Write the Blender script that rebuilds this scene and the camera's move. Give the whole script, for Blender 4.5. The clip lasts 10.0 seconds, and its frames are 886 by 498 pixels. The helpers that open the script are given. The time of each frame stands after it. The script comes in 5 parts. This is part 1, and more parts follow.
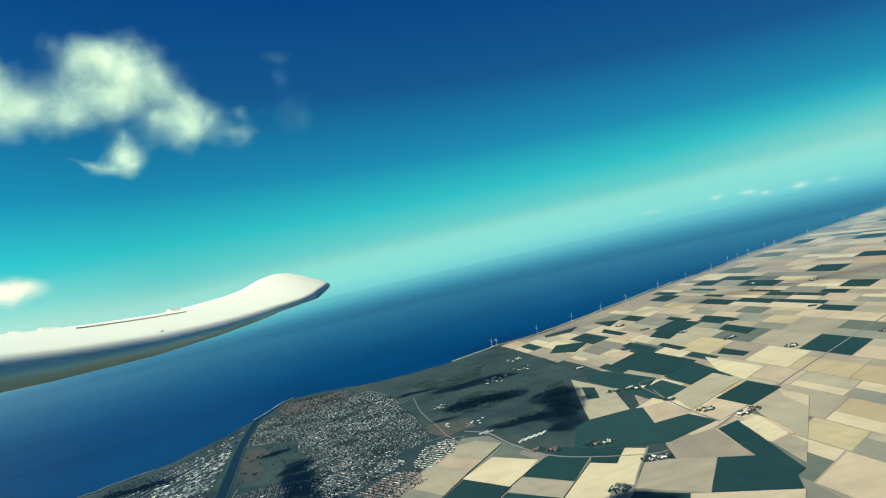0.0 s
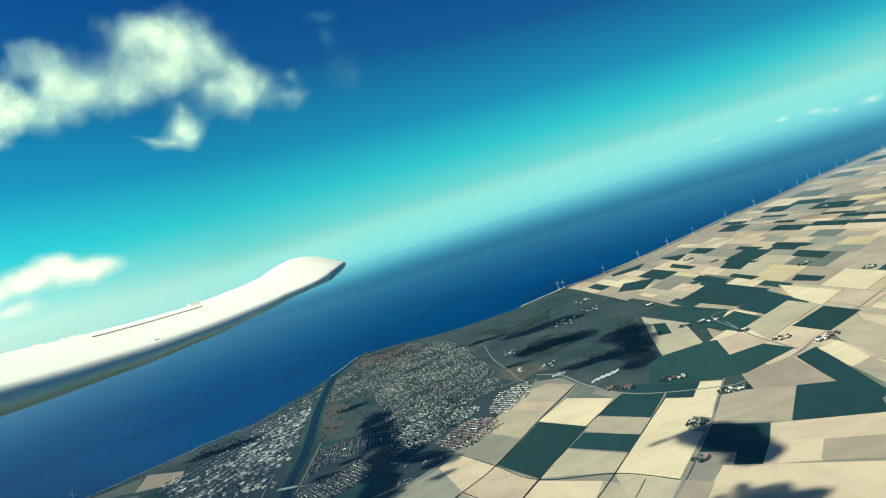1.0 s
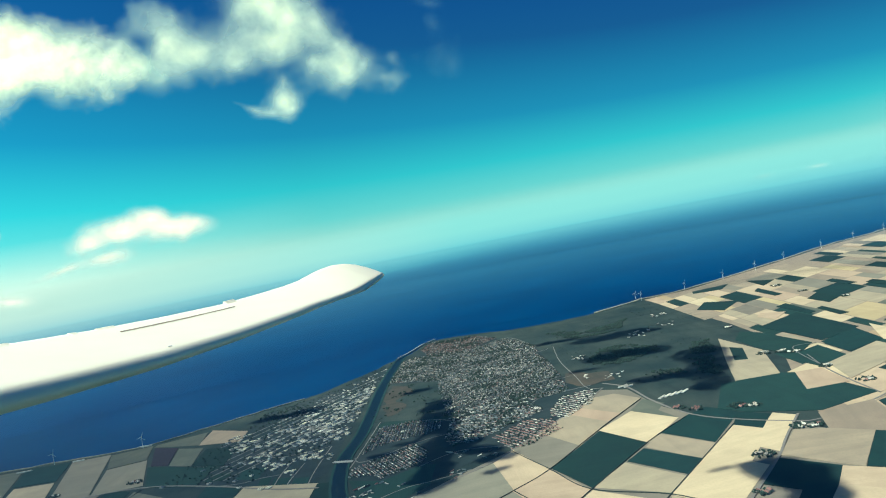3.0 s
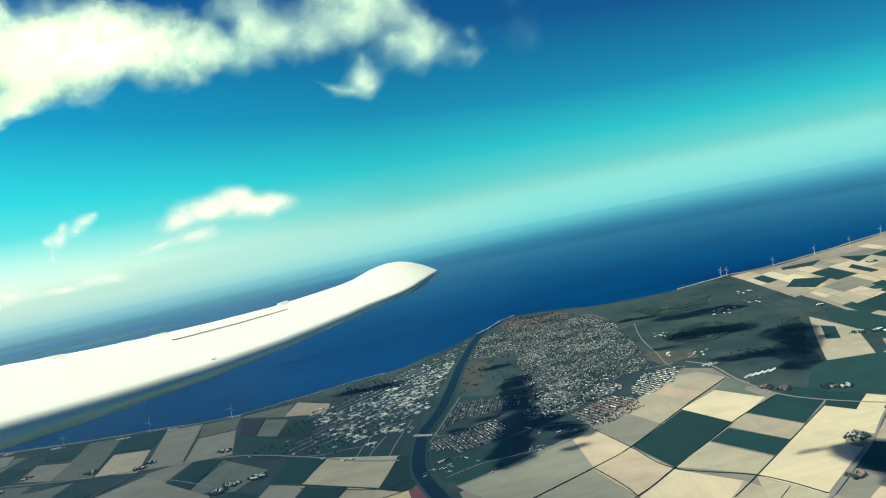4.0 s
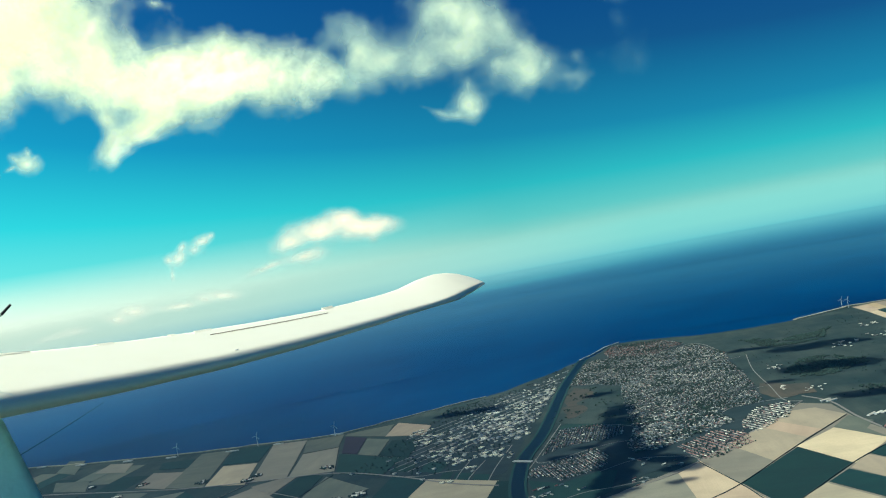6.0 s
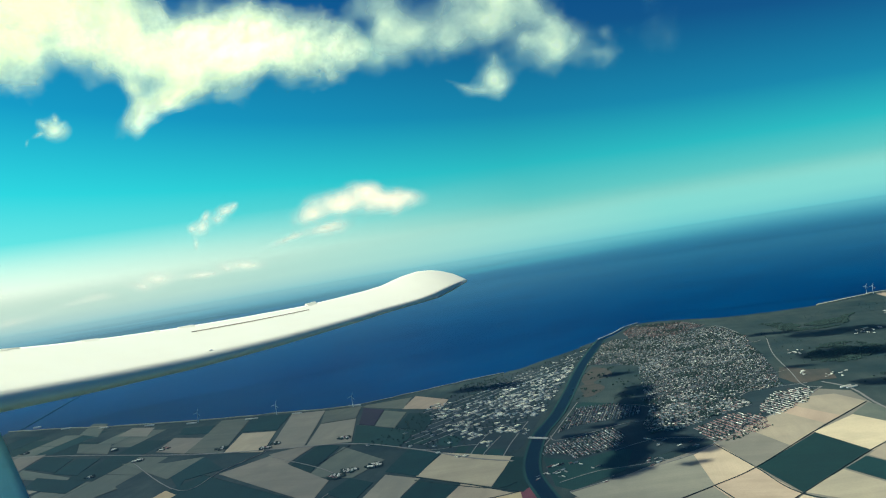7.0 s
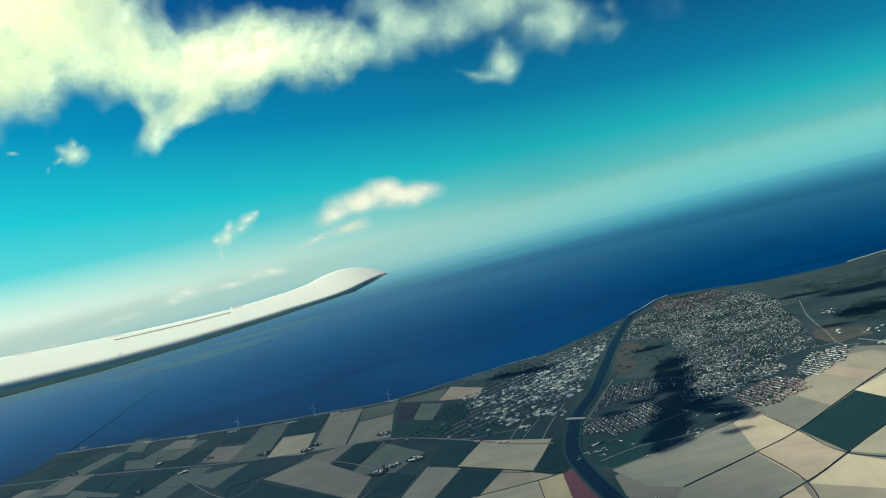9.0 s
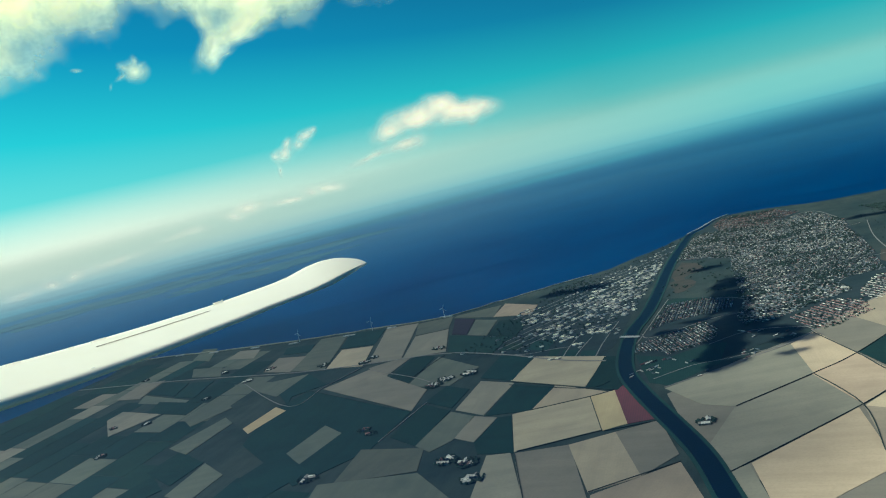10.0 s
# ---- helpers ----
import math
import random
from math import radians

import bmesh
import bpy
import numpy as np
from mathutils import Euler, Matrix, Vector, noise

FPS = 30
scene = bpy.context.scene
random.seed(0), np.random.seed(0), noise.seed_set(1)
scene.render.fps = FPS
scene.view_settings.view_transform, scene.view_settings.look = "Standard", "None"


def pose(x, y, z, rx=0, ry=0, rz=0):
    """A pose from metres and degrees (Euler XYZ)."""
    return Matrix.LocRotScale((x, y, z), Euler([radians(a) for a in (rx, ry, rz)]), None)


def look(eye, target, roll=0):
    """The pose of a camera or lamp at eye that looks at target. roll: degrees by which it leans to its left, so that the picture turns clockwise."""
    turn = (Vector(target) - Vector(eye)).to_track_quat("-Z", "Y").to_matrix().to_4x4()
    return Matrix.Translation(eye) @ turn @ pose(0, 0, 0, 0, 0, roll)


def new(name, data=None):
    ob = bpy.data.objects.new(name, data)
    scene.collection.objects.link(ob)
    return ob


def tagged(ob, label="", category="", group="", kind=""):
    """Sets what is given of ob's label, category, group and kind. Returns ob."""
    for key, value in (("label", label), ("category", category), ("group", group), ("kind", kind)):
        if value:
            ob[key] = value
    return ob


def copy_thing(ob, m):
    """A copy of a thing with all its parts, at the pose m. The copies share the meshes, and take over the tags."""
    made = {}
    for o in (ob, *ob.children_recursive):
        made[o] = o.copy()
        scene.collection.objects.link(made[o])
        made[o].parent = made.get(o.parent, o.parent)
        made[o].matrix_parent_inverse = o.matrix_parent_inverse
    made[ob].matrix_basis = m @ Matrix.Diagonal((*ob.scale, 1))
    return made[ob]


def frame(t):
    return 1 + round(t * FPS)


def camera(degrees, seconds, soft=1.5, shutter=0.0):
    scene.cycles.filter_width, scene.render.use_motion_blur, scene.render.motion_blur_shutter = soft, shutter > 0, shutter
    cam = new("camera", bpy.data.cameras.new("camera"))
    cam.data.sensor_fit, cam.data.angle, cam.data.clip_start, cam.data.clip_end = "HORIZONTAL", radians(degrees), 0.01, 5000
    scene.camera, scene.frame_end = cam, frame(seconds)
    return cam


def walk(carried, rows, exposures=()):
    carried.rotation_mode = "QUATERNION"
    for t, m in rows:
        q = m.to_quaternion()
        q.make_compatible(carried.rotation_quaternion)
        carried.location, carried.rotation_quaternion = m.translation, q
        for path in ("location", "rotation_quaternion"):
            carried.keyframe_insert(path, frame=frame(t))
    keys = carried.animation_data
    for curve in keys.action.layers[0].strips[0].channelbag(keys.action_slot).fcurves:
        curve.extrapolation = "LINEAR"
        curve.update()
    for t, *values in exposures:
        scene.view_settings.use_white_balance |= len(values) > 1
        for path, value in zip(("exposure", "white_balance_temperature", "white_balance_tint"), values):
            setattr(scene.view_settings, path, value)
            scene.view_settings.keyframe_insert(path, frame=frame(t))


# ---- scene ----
# The land is laid out at about an eighth of its true size, so that the sea's horizon lies inside the
# camera's five-kilometre range; the wing close by is full size.
cam = camera(58.0, 10.0, soft=1.1)
PATH = [
    (0.0, pose(-0.878, 0.149, 119.744, 90.060, 12.937, 5.011)),
    (0.5, pose(-0.839, 0.225, 119.785, 88.748, 14.883, 7.139)),
    (1.0, pose(-0.463, -0.026, 119.810, 87.562, 17.390, 9.503)),
    (1.5, pose(-0.369, -0.045, 119.900, 86.730, 16.151, 10.229)),
    (2.0, pose(-0.251, -0.146, 119.848, 87.989, 15.073, 11.239)),
    (2.2, pose(-0.172, -0.163, 119.821, 88.609, 14.705, 12.098)),
    (3.3, pose(-0.064, -0.085, 119.983, 88.350, 10.457, 16.122)),
    (3.5, pose(-0.013, -0.092, 119.997, 87.900, 11.269, 16.456)),
    (4.0, pose(0.093, -0.030, 120.058, 87.891, 11.431, 21.346)),
    (4.5, pose(0.000, -0.000, 120.000, 89.029, 10.697, 21.346)),
    (5.0, pose(0.256, -0.073, 120.044, 88.560, 10.601, 23.161)),
    (5.5, pose(0.329, -0.060, 120.053, 89.064, 9.626, 25.294)),
    (6.0, pose(0.547, -0.068, 119.902, 91.003, 10.647, 28.865)),
    (6.2, pose(0.773, -0.113, 119.948, 90.122, 12.225, 30.172)),
    (7.3, pose(1.013, -0.129, 120.091, 89.269, 8.110, 30.871)),
    (7.5, pose(1.126, -0.140, 120.146, 88.702, 8.165, 31.488)),
    (8.0, pose(1.362, -0.118, 120.070, 89.499, 8.937, 33.454)),
    (8.5, pose(1.539, -0.108, 120.061, 88.935, 11.634, 34.462)),
    (9.0, pose(2.058, -0.245, 119.886, 89.144, 14.200, 32.105)),
    (9.5, pose(2.602, -0.101, 119.658, 89.490, 17.962, 35.196)),
    (10.0, pose(2.949, -0.001, 120.382, 84.196, 14.130, 36.264)),
]
walk(cam, PATH, exposures=[(0.0, 0.17, 5860, 0), (0.5, 0.30, 5820, 0), (2.0, 0.30, 5820, 0), (4.5, 0.22, 5820, 0), (5.0, 0.03, 5690, 0), (5.5, 0.03, 5690, 0), (6.0, 0.11, 5770, 0), (8.0, -0.01, 5750, 0),
                             (8.5, -0.08, 5640, 0), (9.0, -0.16, 5560, 0), (9.5, -0.16, 5560, 0), (10.0, -0.12, 5660, 0)])

# ---- world, sun ----
SUN_AZ, SUN_EL = 118.0, 56.0       # degrees to the left of +y, and above the horizon


def sun_way():
    a, e = radians(SUN_AZ), radians(SUN_EL)
    return Vector((-math.sin(a) * math.cos(e), math.cos(a) * math.cos(e), math.sin(e)))


def lin(r, g, b):
    """sRGB 0..255 to linear."""
    f = lambda v: (v / 255) / 12.92 if v / 255 < 0.04045 else ((v / 255 + 0.055) / 1.055) ** 2.4
    return (f(r), f(g), f(b), 1.0)


class Nodes:
    """Short hand for a node tree."""
    def __init__(self, tree):
        self.t = tree
        tree.nodes.clear()

    def add(self, kind, ins=(), **props):
        n = self.t.nodes.new(kind)
        for k, v in props.items():
            setattr(n, k, v)
        for k, v in dict(ins).items():
            if isinstance(v, bpy.types.NodeSocket):
                self.t.links.new(v, n.inputs[k])
            else:
                n.inputs[k].default_value = v
        return n

    def math(self, op, a, b=0.0, clamp=False):
        n = self.add("ShaderNodeMath", {0: a, 1: b}, operation=op, use_clamp=clamp)
        return n.outputs[0]

    def mix(self, fac, a, b, blend="MIX"):
        n = self.add("ShaderNodeMix", {0: fac, 6: a, 7: b}, data_type="RGBA", blend_type=blend)
        return n.outputs[2]

    def ramp(self, fac, stops):
        n = self.add("ShaderNodeValToRGB", {0: fac})
        e = n.color_ramp.elements
        while len(e) < len(stops):
            e.new(0.5)
        for el, (p, c) in zip(e, stops):
            el.position, el.color = p, c
        return n.outputs[0]

    def noise(self, vec, scale, detail=4.0, rough=0.55):
        return self.add("ShaderNodeTexNoise", {"Vector": vec, "Scale": scale, "Detail": detail, "Roughness": rough}).outputs[0]

    def span(self, v, a, b, c=0.0, d=1.0):
        return self.add("ShaderNodeMapRange", {0: v, 1: a, 2: b, 3: c, 4: d}).outputs[0]


world = bpy.data.worlds.new("sky")
scene.world = world
world.use_nodes = True
W = Nodes(world.node_tree)
way = W.add("ShaderNodeTexCoord").outputs["Generated"]
xyz = W.add("ShaderNodeSeparateXYZ", {0: way}).outputs
elev = W.math("MULTIPLY", W.math("ARCSINE", xyz[2]), 180 / math.pi)
toward = W.math("ADD", W.math("MULTIPLY", xyz[0], -math.sin(radians(112))), W.math("MULTIPLY", xyz[1], math.cos(radians(112))))
squeeze = W.span(toward, -0.75, 0.75, 1.14, 0.38)
deg = W.math("MULTIPLY", elev, squeeze)
graded = W.ramp(W.math("DIVIDE", W.math("ADD", deg, 2.0), 30.0), [
    (0.0, lin(70, 140, 160)), (0.05, lin(126, 192, 186)), (0.085, lin(160, 220, 200)), (0.12, lin(112, 208, 198)), (0.18, lin(66, 192, 194)),
    (0.27, lin(40, 139, 173)), (0.42, lin(22, 86, 138)), (0.62, lin(6, 62, 130)), (1.0, lin(3, 44, 106))])
nishita = W.add("ShaderNodeTexSky", sky_type="NISHITA", sun_disc=False, sun_elevation=radians(SUN_EL), sun_rotation=radians(-SUN_AZ), altitude=900.0)
dim = W.mix(1.0, nishita.outputs[0], (0.10, 0.10, 0.10, 1), "MULTIPLY")
pale = W.math("MULTIPLY", W.math("ADD", W.span(toward, 0.03, 0.62, 0.0, 0.95), W.span(toward, -0.55, -0.95, 0.0, 0.45)), W.math("MULTIPLY", W.span(elev, -4.0, -0.5), W.span(elev, 0.3, 4.2, 1.0, 0.0)))
graded = W.mix(pale, graded, lin(255, 246, 214))
graded = W.mix(1.0, graded, W.span(toward, 0.05, 0.7, 1.0, 1.5), "MULTIPLY")
sky = W.mix(0.04, graded, dim)
W.add("ShaderNodeOutputWorld", {0: W.add("ShaderNodeBackground", {0: sky, 1: 0.86}).outputs[0]})

sun = new("sun", bpy.data.lights.new("sun", "SUN"))
sun.data.energy, sun.data.angle, sun.data.color = 5.0, radians(0.3), (1.0, 0.93, 0.76)
sun.matrix_world = look(sun_way() * 100, (0, 0, 0))

# ---- materials ----


def material(name):
    m = bpy.data.materials.new(name)
    m.use_nodes = True
    return m, Nodes(m.node_tree)


def finish(N, color, rough=0.9, bump=None, strength=0.3, distance=0.1, metal=0.0, spec=0.3):
    ins = {"Base Color": color, "Roughness": rough, "Metallic": metal, "Specular IOR Level": spec}
    if bump is not None:
        ins["Normal"] = N.add("ShaderNodeBump", {"Height": bump, "Strength": strength, "Distance": distance}).outputs[0]
    b = N.add("ShaderNodeBsdfPrincipled", ins)
    N.add("ShaderNodeOutputMaterial", {0: b.outputs[0]})


def soil_like(name, a, b, c, stripe=0.0):
    """Open land: patches, fine grain and the lanes left by the machines, turned for each field."""
    m, N = material(name)
    pos = N.add("ShaderNodeNewGeometry").outputs["Position"]
    rnd = N.add("ShaderNodeObjectInfo").outputs["Random"]
    turn = N.add("ShaderNodeVectorRotate", {"Vector": pos, "Angle": N.math("MULTIPLY", N.math("ROUND", N.math("MULTIPLY", rnd, 3.0)), 1.4)}, rotation_type="Z_AXIS").outputs[0]
    big = N.noise(pos, 0.035, 3.0)
    fine = N.noise(pos, 0.9, 5.0, 0.7)
    lanes = N.add("ShaderNodeTexWave", {"Vector": turn, "Scale": 0.3, "Distortion": 0.9, "Detail": 1.0}).outputs[1]
    wide = N.noise(pos, 0.014, 2.0)
    col = N.mix(N.span(N.math("ADD", N.math("MULTIPLY", big, 0.5), N.math("MULTIPLY", wide, 0.5)), 0.38, 0.62), a, b)
    col = N.mix(N.span(fine, 0.45, 0.8, 0.0, 0.45), col, c)
    col = N.mix(N.math("MULTIPLY", lanes, stripe), col, c)
    drawn = N.add("ShaderNodeMapping", {"Vector": turn, "Scale": (1.0, 0.09, 1.0)}).outputs[0]
    col = N.mix(N.span(N.noise(drawn, 0.16, 4.0, 0.6), 0.42, 0.68, 0.0, 0.36), col, c)
    col = N.mix(N.span(N.noise(pos, 0.06, 2.0), 0.5, 0.75, 0.0, 0.45), col, c)
    hsv = N.add("ShaderNodeHueSaturation", {"Hue": N.span(rnd, 0, 1, 0.485, 0.51), "Value": N.span(rnd, 0, 1, 0.82, 1.12), "Color": col}).outputs[0]
    finish(N, hsv, 0.95, fine, 0.4, 0.15)
    return m


def lc(r, g, b):
    return (r, g, b, 1.0)


MAT = {
    "straw": soil_like("straw", lc(.57, .458, .292), lc(.49, .392, .25), lc(.36, .29, .19), 0.07),
    "tan": soil_like("tan", lc(.40, .335, .22), lc(.315, .27, .185), lc(.225, .196, .142), 0.07),
    "clay": soil_like("clay", lc(.262, .243, .176), lc(.205, .196, .146), lc(.155, .150, .115), 0.07),
    "sage": soil_like("sage", lc(.140, .148, .108), lc(.100, .115, .088), lc(.062, .082, .066), 0.1),
    "gold": soil_like("gold", lc(.50, .40, .22), lc(.42, .335, .185), lc(.33, .26, .15), 0.1),
    "beet": soil_like("beet", lc(.0075, .040, .033), lc(.0058, .031, .028), lc(.0035, .019, .019), 0.3),
    "grass": soil_like("grass", lc(.014, .053, .041), lc(.011, .042, .035), lc(.006, .026, .024), 0.3),
    "purple": soil_like("purple", lc(.035, .024, .045), lc(.028, .022, .036), lc(.02, .02, .028), 0.3),
    "tulip": soil_like("tulip", lc(.17, .05, .065), lc(.13, .045, .055), lc(.08, .04, .045), 0.4),
    "moor": soil_like("moor", lc(.011, .030, .029), lc(.046, .064, .052), lc(.006, .017, .019), 0.1),
    "heath": soil_like("heath", lc(.085, .070, .050), lc(.052, .055, .042), lc(.022, .032, .028), 0.0),
    # far land: the blue of distance haze is mixed into its colour
    "hazed_land": soil_like("hazed_land", lc(.012, .056, .080), lc(.022, .074, .092), lc(.008, .040, .062), 0.0),
    "urban": soil_like("urban", lc(.012, .029, .030), lc(.030, .045, .045), lc(.007, .018, .020), 0.0),
}


def plain(name, a, b, scale, rough=0.8, metal=0.0, spec=0.3, vary=0.0, bump=0.2):
    """Painted, tiled or cast surface with mottling at two scales."""
    m, N = material(name)
    pos = N.add("ShaderNodeTexCoord").outputs["Object"]
    n1, n2 = N.noise(pos, scale, 4.0), N.noise(pos, scale * 9, 3.0)
    col = N.mix(N.span(n1, 0.35, 0.65), a, b)
    col = N.mix(N.span(n2, 0.5, 0.8, 0, 0.3), col, tuple(v * 0.6 for v in a[:3]) + (1,))
    if vary:
        rnd = N.add("ShaderNodeObjectInfo").outputs["Random"]
        isl = N.add("ShaderNodeNewGeometry").outputs["Random Per Island"]
        both = N.math("FRACT", N.math("ADD", rnd, isl))
        col = N.add("ShaderNodeHueSaturation", {"Value": N.span(both, 0, 1, 1 - vary, 1 + vary), "Hue": N.span(both, 0, 1, 0.49, 0.515), "Color": col}).outputs[0]
    finish(N, col, rough, n2, bump, 0.02, metal, spec)
    return m


MAT["road"] = plain("asphalt", lc(.16, .155, .14), lc(.21, .20, .17), 0.6)
MAT["street"] = plain("street_paving", lc(.24, .235, .20), lc(.17, .17, .155), 0.6)
MAT["dike"] = plain("dike_grass", lc(.27, .255, .18), lc(.34, .32, .24), 0.3)
MAT["quay"] = plain("quay_stone", lc(.50, .50, .45), lc(.38, .38, .35), 0.5)
MAT["wall"] = plain("brick_wall", lc(.12, .145, .15), lc(.20, .22, .215), 1.0, vary=0.6)
MAT["redroof"] = plain("red_tiles", lc(.26, .135, .115), lc(.19, .11, .10), 1.2, vary=0.5)
MAT["greyroof"] = plain("grey_tiles", lc(.056, .084, .098), lc(.155, .188, .196), 1.2, vary=0.9)
MAT["paleroof"] = plain("pale_sheet", lc(.62, .60, .48), lc(.44, .43, .37), 0.5, vary=0.6)
MAT["hallroof"] = plain("cream_sheet", lc(.84, .78, .54), lc(.66, .62, .46), 0.5, vary=0.35)
MAT["white"] = plain("white_paint", lc(.80, .80, .76), lc(.72, .72, .68), 1.0, 0.4)
MAT["leaf"] = plain("tree_crown", lc(.014, .036, .028), lc(.024, .050, .036), 0.8, vary=0.5)
MAT["bark"] = plain("bark", lc(.07, .055, .04), lc(.10, .08, .06), 3.0)

m, N = material("sea")
pos = N.add("ShaderNodeNewGeometry").outputs["Position"]
swell = N.add("ShaderNodeMapping", {"Vector": pos, "Scale": (1.0, 0.35, 1.0), "Rotation": (0, 0, 0.5)}).outputs[0]
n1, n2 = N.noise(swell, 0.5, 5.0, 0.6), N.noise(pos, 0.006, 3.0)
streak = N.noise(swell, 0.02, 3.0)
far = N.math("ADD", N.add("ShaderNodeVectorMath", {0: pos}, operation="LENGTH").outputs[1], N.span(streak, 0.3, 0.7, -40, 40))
haze_gloss = N.span(far, 1700, 4200)          # gloss raised with distance, so the far water pales as in haze
colour = N.mix(N.span(N.math("ADD", n2, N.math("MULTIPLY", streak, 0.5)), 0.55, 0.95), lc(.0005, .024, .095), lc(.0010, .038, .125))
at = N.add("ShaderNodeSeparateXYZ", {0: pos}).outputs
edge = N.math("SUBTRACT", N.math("SUBTRACT", at[1], N.math("MULTIPLY", at[0], 0.95)), N.span(streak, 0.3, 0.7, 3440, 3560))
pale_band = N.math("MULTIPLY", N.span(edge, 0.0, 160.0), N.span(at[0], -500.0, -1100.0))          # a paler band of water beyond the edge
colour = N.mix(pale_band, colour, lc(.013, .130, .172))
finish(N, colour, N.span(haze_gloss, 0, 1, 0.5, 0.35), n1, N.span(haze_gloss, 0, 1, 0.25, 0.12), 0.15, spec=N.span(haze_gloss, 0, 1, 0.03, 0.18))
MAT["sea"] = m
m, N = material("canal_water")
pos = N.add("ShaderNodeNewGeometry").outputs["Position"]
finish(N, N.mix(N.noise(pos, 0.08), lc(.002, .008, .019), lc(.003, .011, .026)), 0.45, N.noise(pos, 1.2), 0.3, 0.1, spec=0.05)
MAT["canal"] = m

# ---- mesh helpers ----


def mesh_ob(name, bm, mat, parent=None, label=""):
    me = bpy.data.meshes.new(name)
    bmesh.ops.recalc_face_normals(bm, faces=bm.faces)
    bm.to_mesh(me)
    bm.free()
    me.materials.append(mat)
    ob = new(name, me)
    if parent is not None:
        ob.parent = parent
    return tagged(ob, label)


part = mesh_ob


def prism(bm, ring, z0, z1):
    lo = [bm.verts.new((x, y, z0)) for x, y in ring]
    hi = [bm.verts.new((x, y, z1)) for x, y in ring]
    bm.faces.new(hi)
    bm.faces.new(lo[::-1])
    n = len(ring)
    for i in range(n):
        bm.faces.new((lo[i], lo[(i + 1) % n], hi[(i + 1) % n], hi[i]))


def sheet(name, ring, z0, z1, mat, label, kind="structure", category=""):
    bm = bmesh.new()
    prism(bm, ring, z0, z1)
    return tagged(mesh_ob(name, bm, mat), label, category, "", kind)


def ribbon(name, pts, width, z0, z1, mat, label, parent=None):
    """A band of constant width along a line of points, with its thickness."""
    bm = bmesh.new()
    rows = []
    for i, p in enumerate(pts):
        a, b = Vector(pts[max(i - 1, 0)]), Vector(pts[min(i + 1, len(pts) - 1)])
        d = (b - a).normalized()
        n = Vector((-d.y, d.x)) * width / 2
        q = Vector(p)
        rows.append([bm.verts.new((*(q + s * n), z)) for s, z in ((1, z0), (1, z1), (-1, z1), (-1, z0))])
    for r, s in zip(rows, rows[1:]):
        for k in range(4):
            bm.faces.new((r[k], r[(k + 1) % 4], s[(k + 1) % 4], s[k]))
    bm.faces.new(rows[0])
    bm.faces.new(rows[-1][::-1])
    return tagged(mesh_ob(name, bm, mat), label, "", "", "structure")


def smooth_line(pts, n=6):
    """Catmull-Rom through the points."""
    out = []
    P = [Vector(p) for p in pts]
    for i in range(len(P) - 1):
        a, b, c, d = P[max(i - 1, 0)], P[i], P[i + 1], P[min(i + 2, len(P) - 1)]
        for k in range(n):
            t = k / n
            out.append(tuple(0.5 * (2 * b + (c - a) * t + (2 * a - 5 * b + 4 * c - d) * t * t + (3 * b - a - 3 * c + d) * t ** 3)))
    return out + [tuple(P[-1])]


def inside(p, ring):
    x, y = p
    hit = False
    for (x0, y0), (x1, y1) in zip(ring, ring[1:] + ring[:1]):
        if (y0 > y) != (y1 > y) and x < (x1 - x0) * (y - y0) / (y1 - y0) + x0:
            hit = not hit
    return hit


# ---- water, land ----
bm = bmesh.new()
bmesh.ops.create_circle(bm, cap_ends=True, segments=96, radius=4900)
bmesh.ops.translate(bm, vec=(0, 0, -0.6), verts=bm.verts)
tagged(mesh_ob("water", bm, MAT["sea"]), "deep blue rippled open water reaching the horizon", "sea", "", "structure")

COAST_WEST = [(-808, 460), (-734, 468), (-664, 470), (-548, 483), (-454, 500), (-400, 518), (-357, 569), (-320, 610), (-300, 660), (-290, 698), (-281, 741)]
COAST_EAST = [(-271, 770), (-273, 832), (-220, 838), (-170, 829), (-89, 855), (-44, 905), (5, 931), (87, 1024), (193, 1156), (276, 1230), (381, 1370), (517, 1507), (745, 1732), (1103, 2108), (1541, 2561), (1849, 2690)]
INLAND = [(2507, 1941), (2374, 270), (1890, -927), (364, -1037), (-313, -582), (-715, -344), (-733, 216), (-744, 330), (-766, 411)]


def wobble(line, amount):
    return [(x + amount * noise.noise((x * .06, y * .06, 1)), y + amount * noise.noise((x * .06, y * .06, 7))) for x, y in line]


land_ring = wobble(smooth_line(COAST_WEST + COAST_EAST, 6), 5.0) + INLAND
sheet("ground", land_ring, -1.5, 0.0, MAT["moor"], "flat dark green polder land between sea and horizon", category="land")
ribbon("dike", wobble(smooth_line(COAST_EAST[4:], 6), 5.0), 4.5, -0.5, 0.8, MAT["dike"], "long grass sea dike along the shore")
ribbon("dike", wobble(smooth_line(COAST_WEST[:8], 6), 5.0), 1.3, -0.5, 0.7, MAT["dike"], "low pale sea dike along the shore")
CANAL = [(-278, 749), (-251, 624), (-223, 519), (-209, 463), (-202, 422), (-190, 384), (-176, 352), (-157, 324), (-132, 292), (-107, 259), (-83, 219), (-34, 138)]
ribbon("canal_bank", smooth_line(CANAL), 9.8, -0.2, 0.36, MAT["grass"], "grassy canal banks")
ribbon("canal", smooth_line(CANAL), 6.8, -0.2, 0.40, MAT["canal"], "broad dark canal bending past the town")

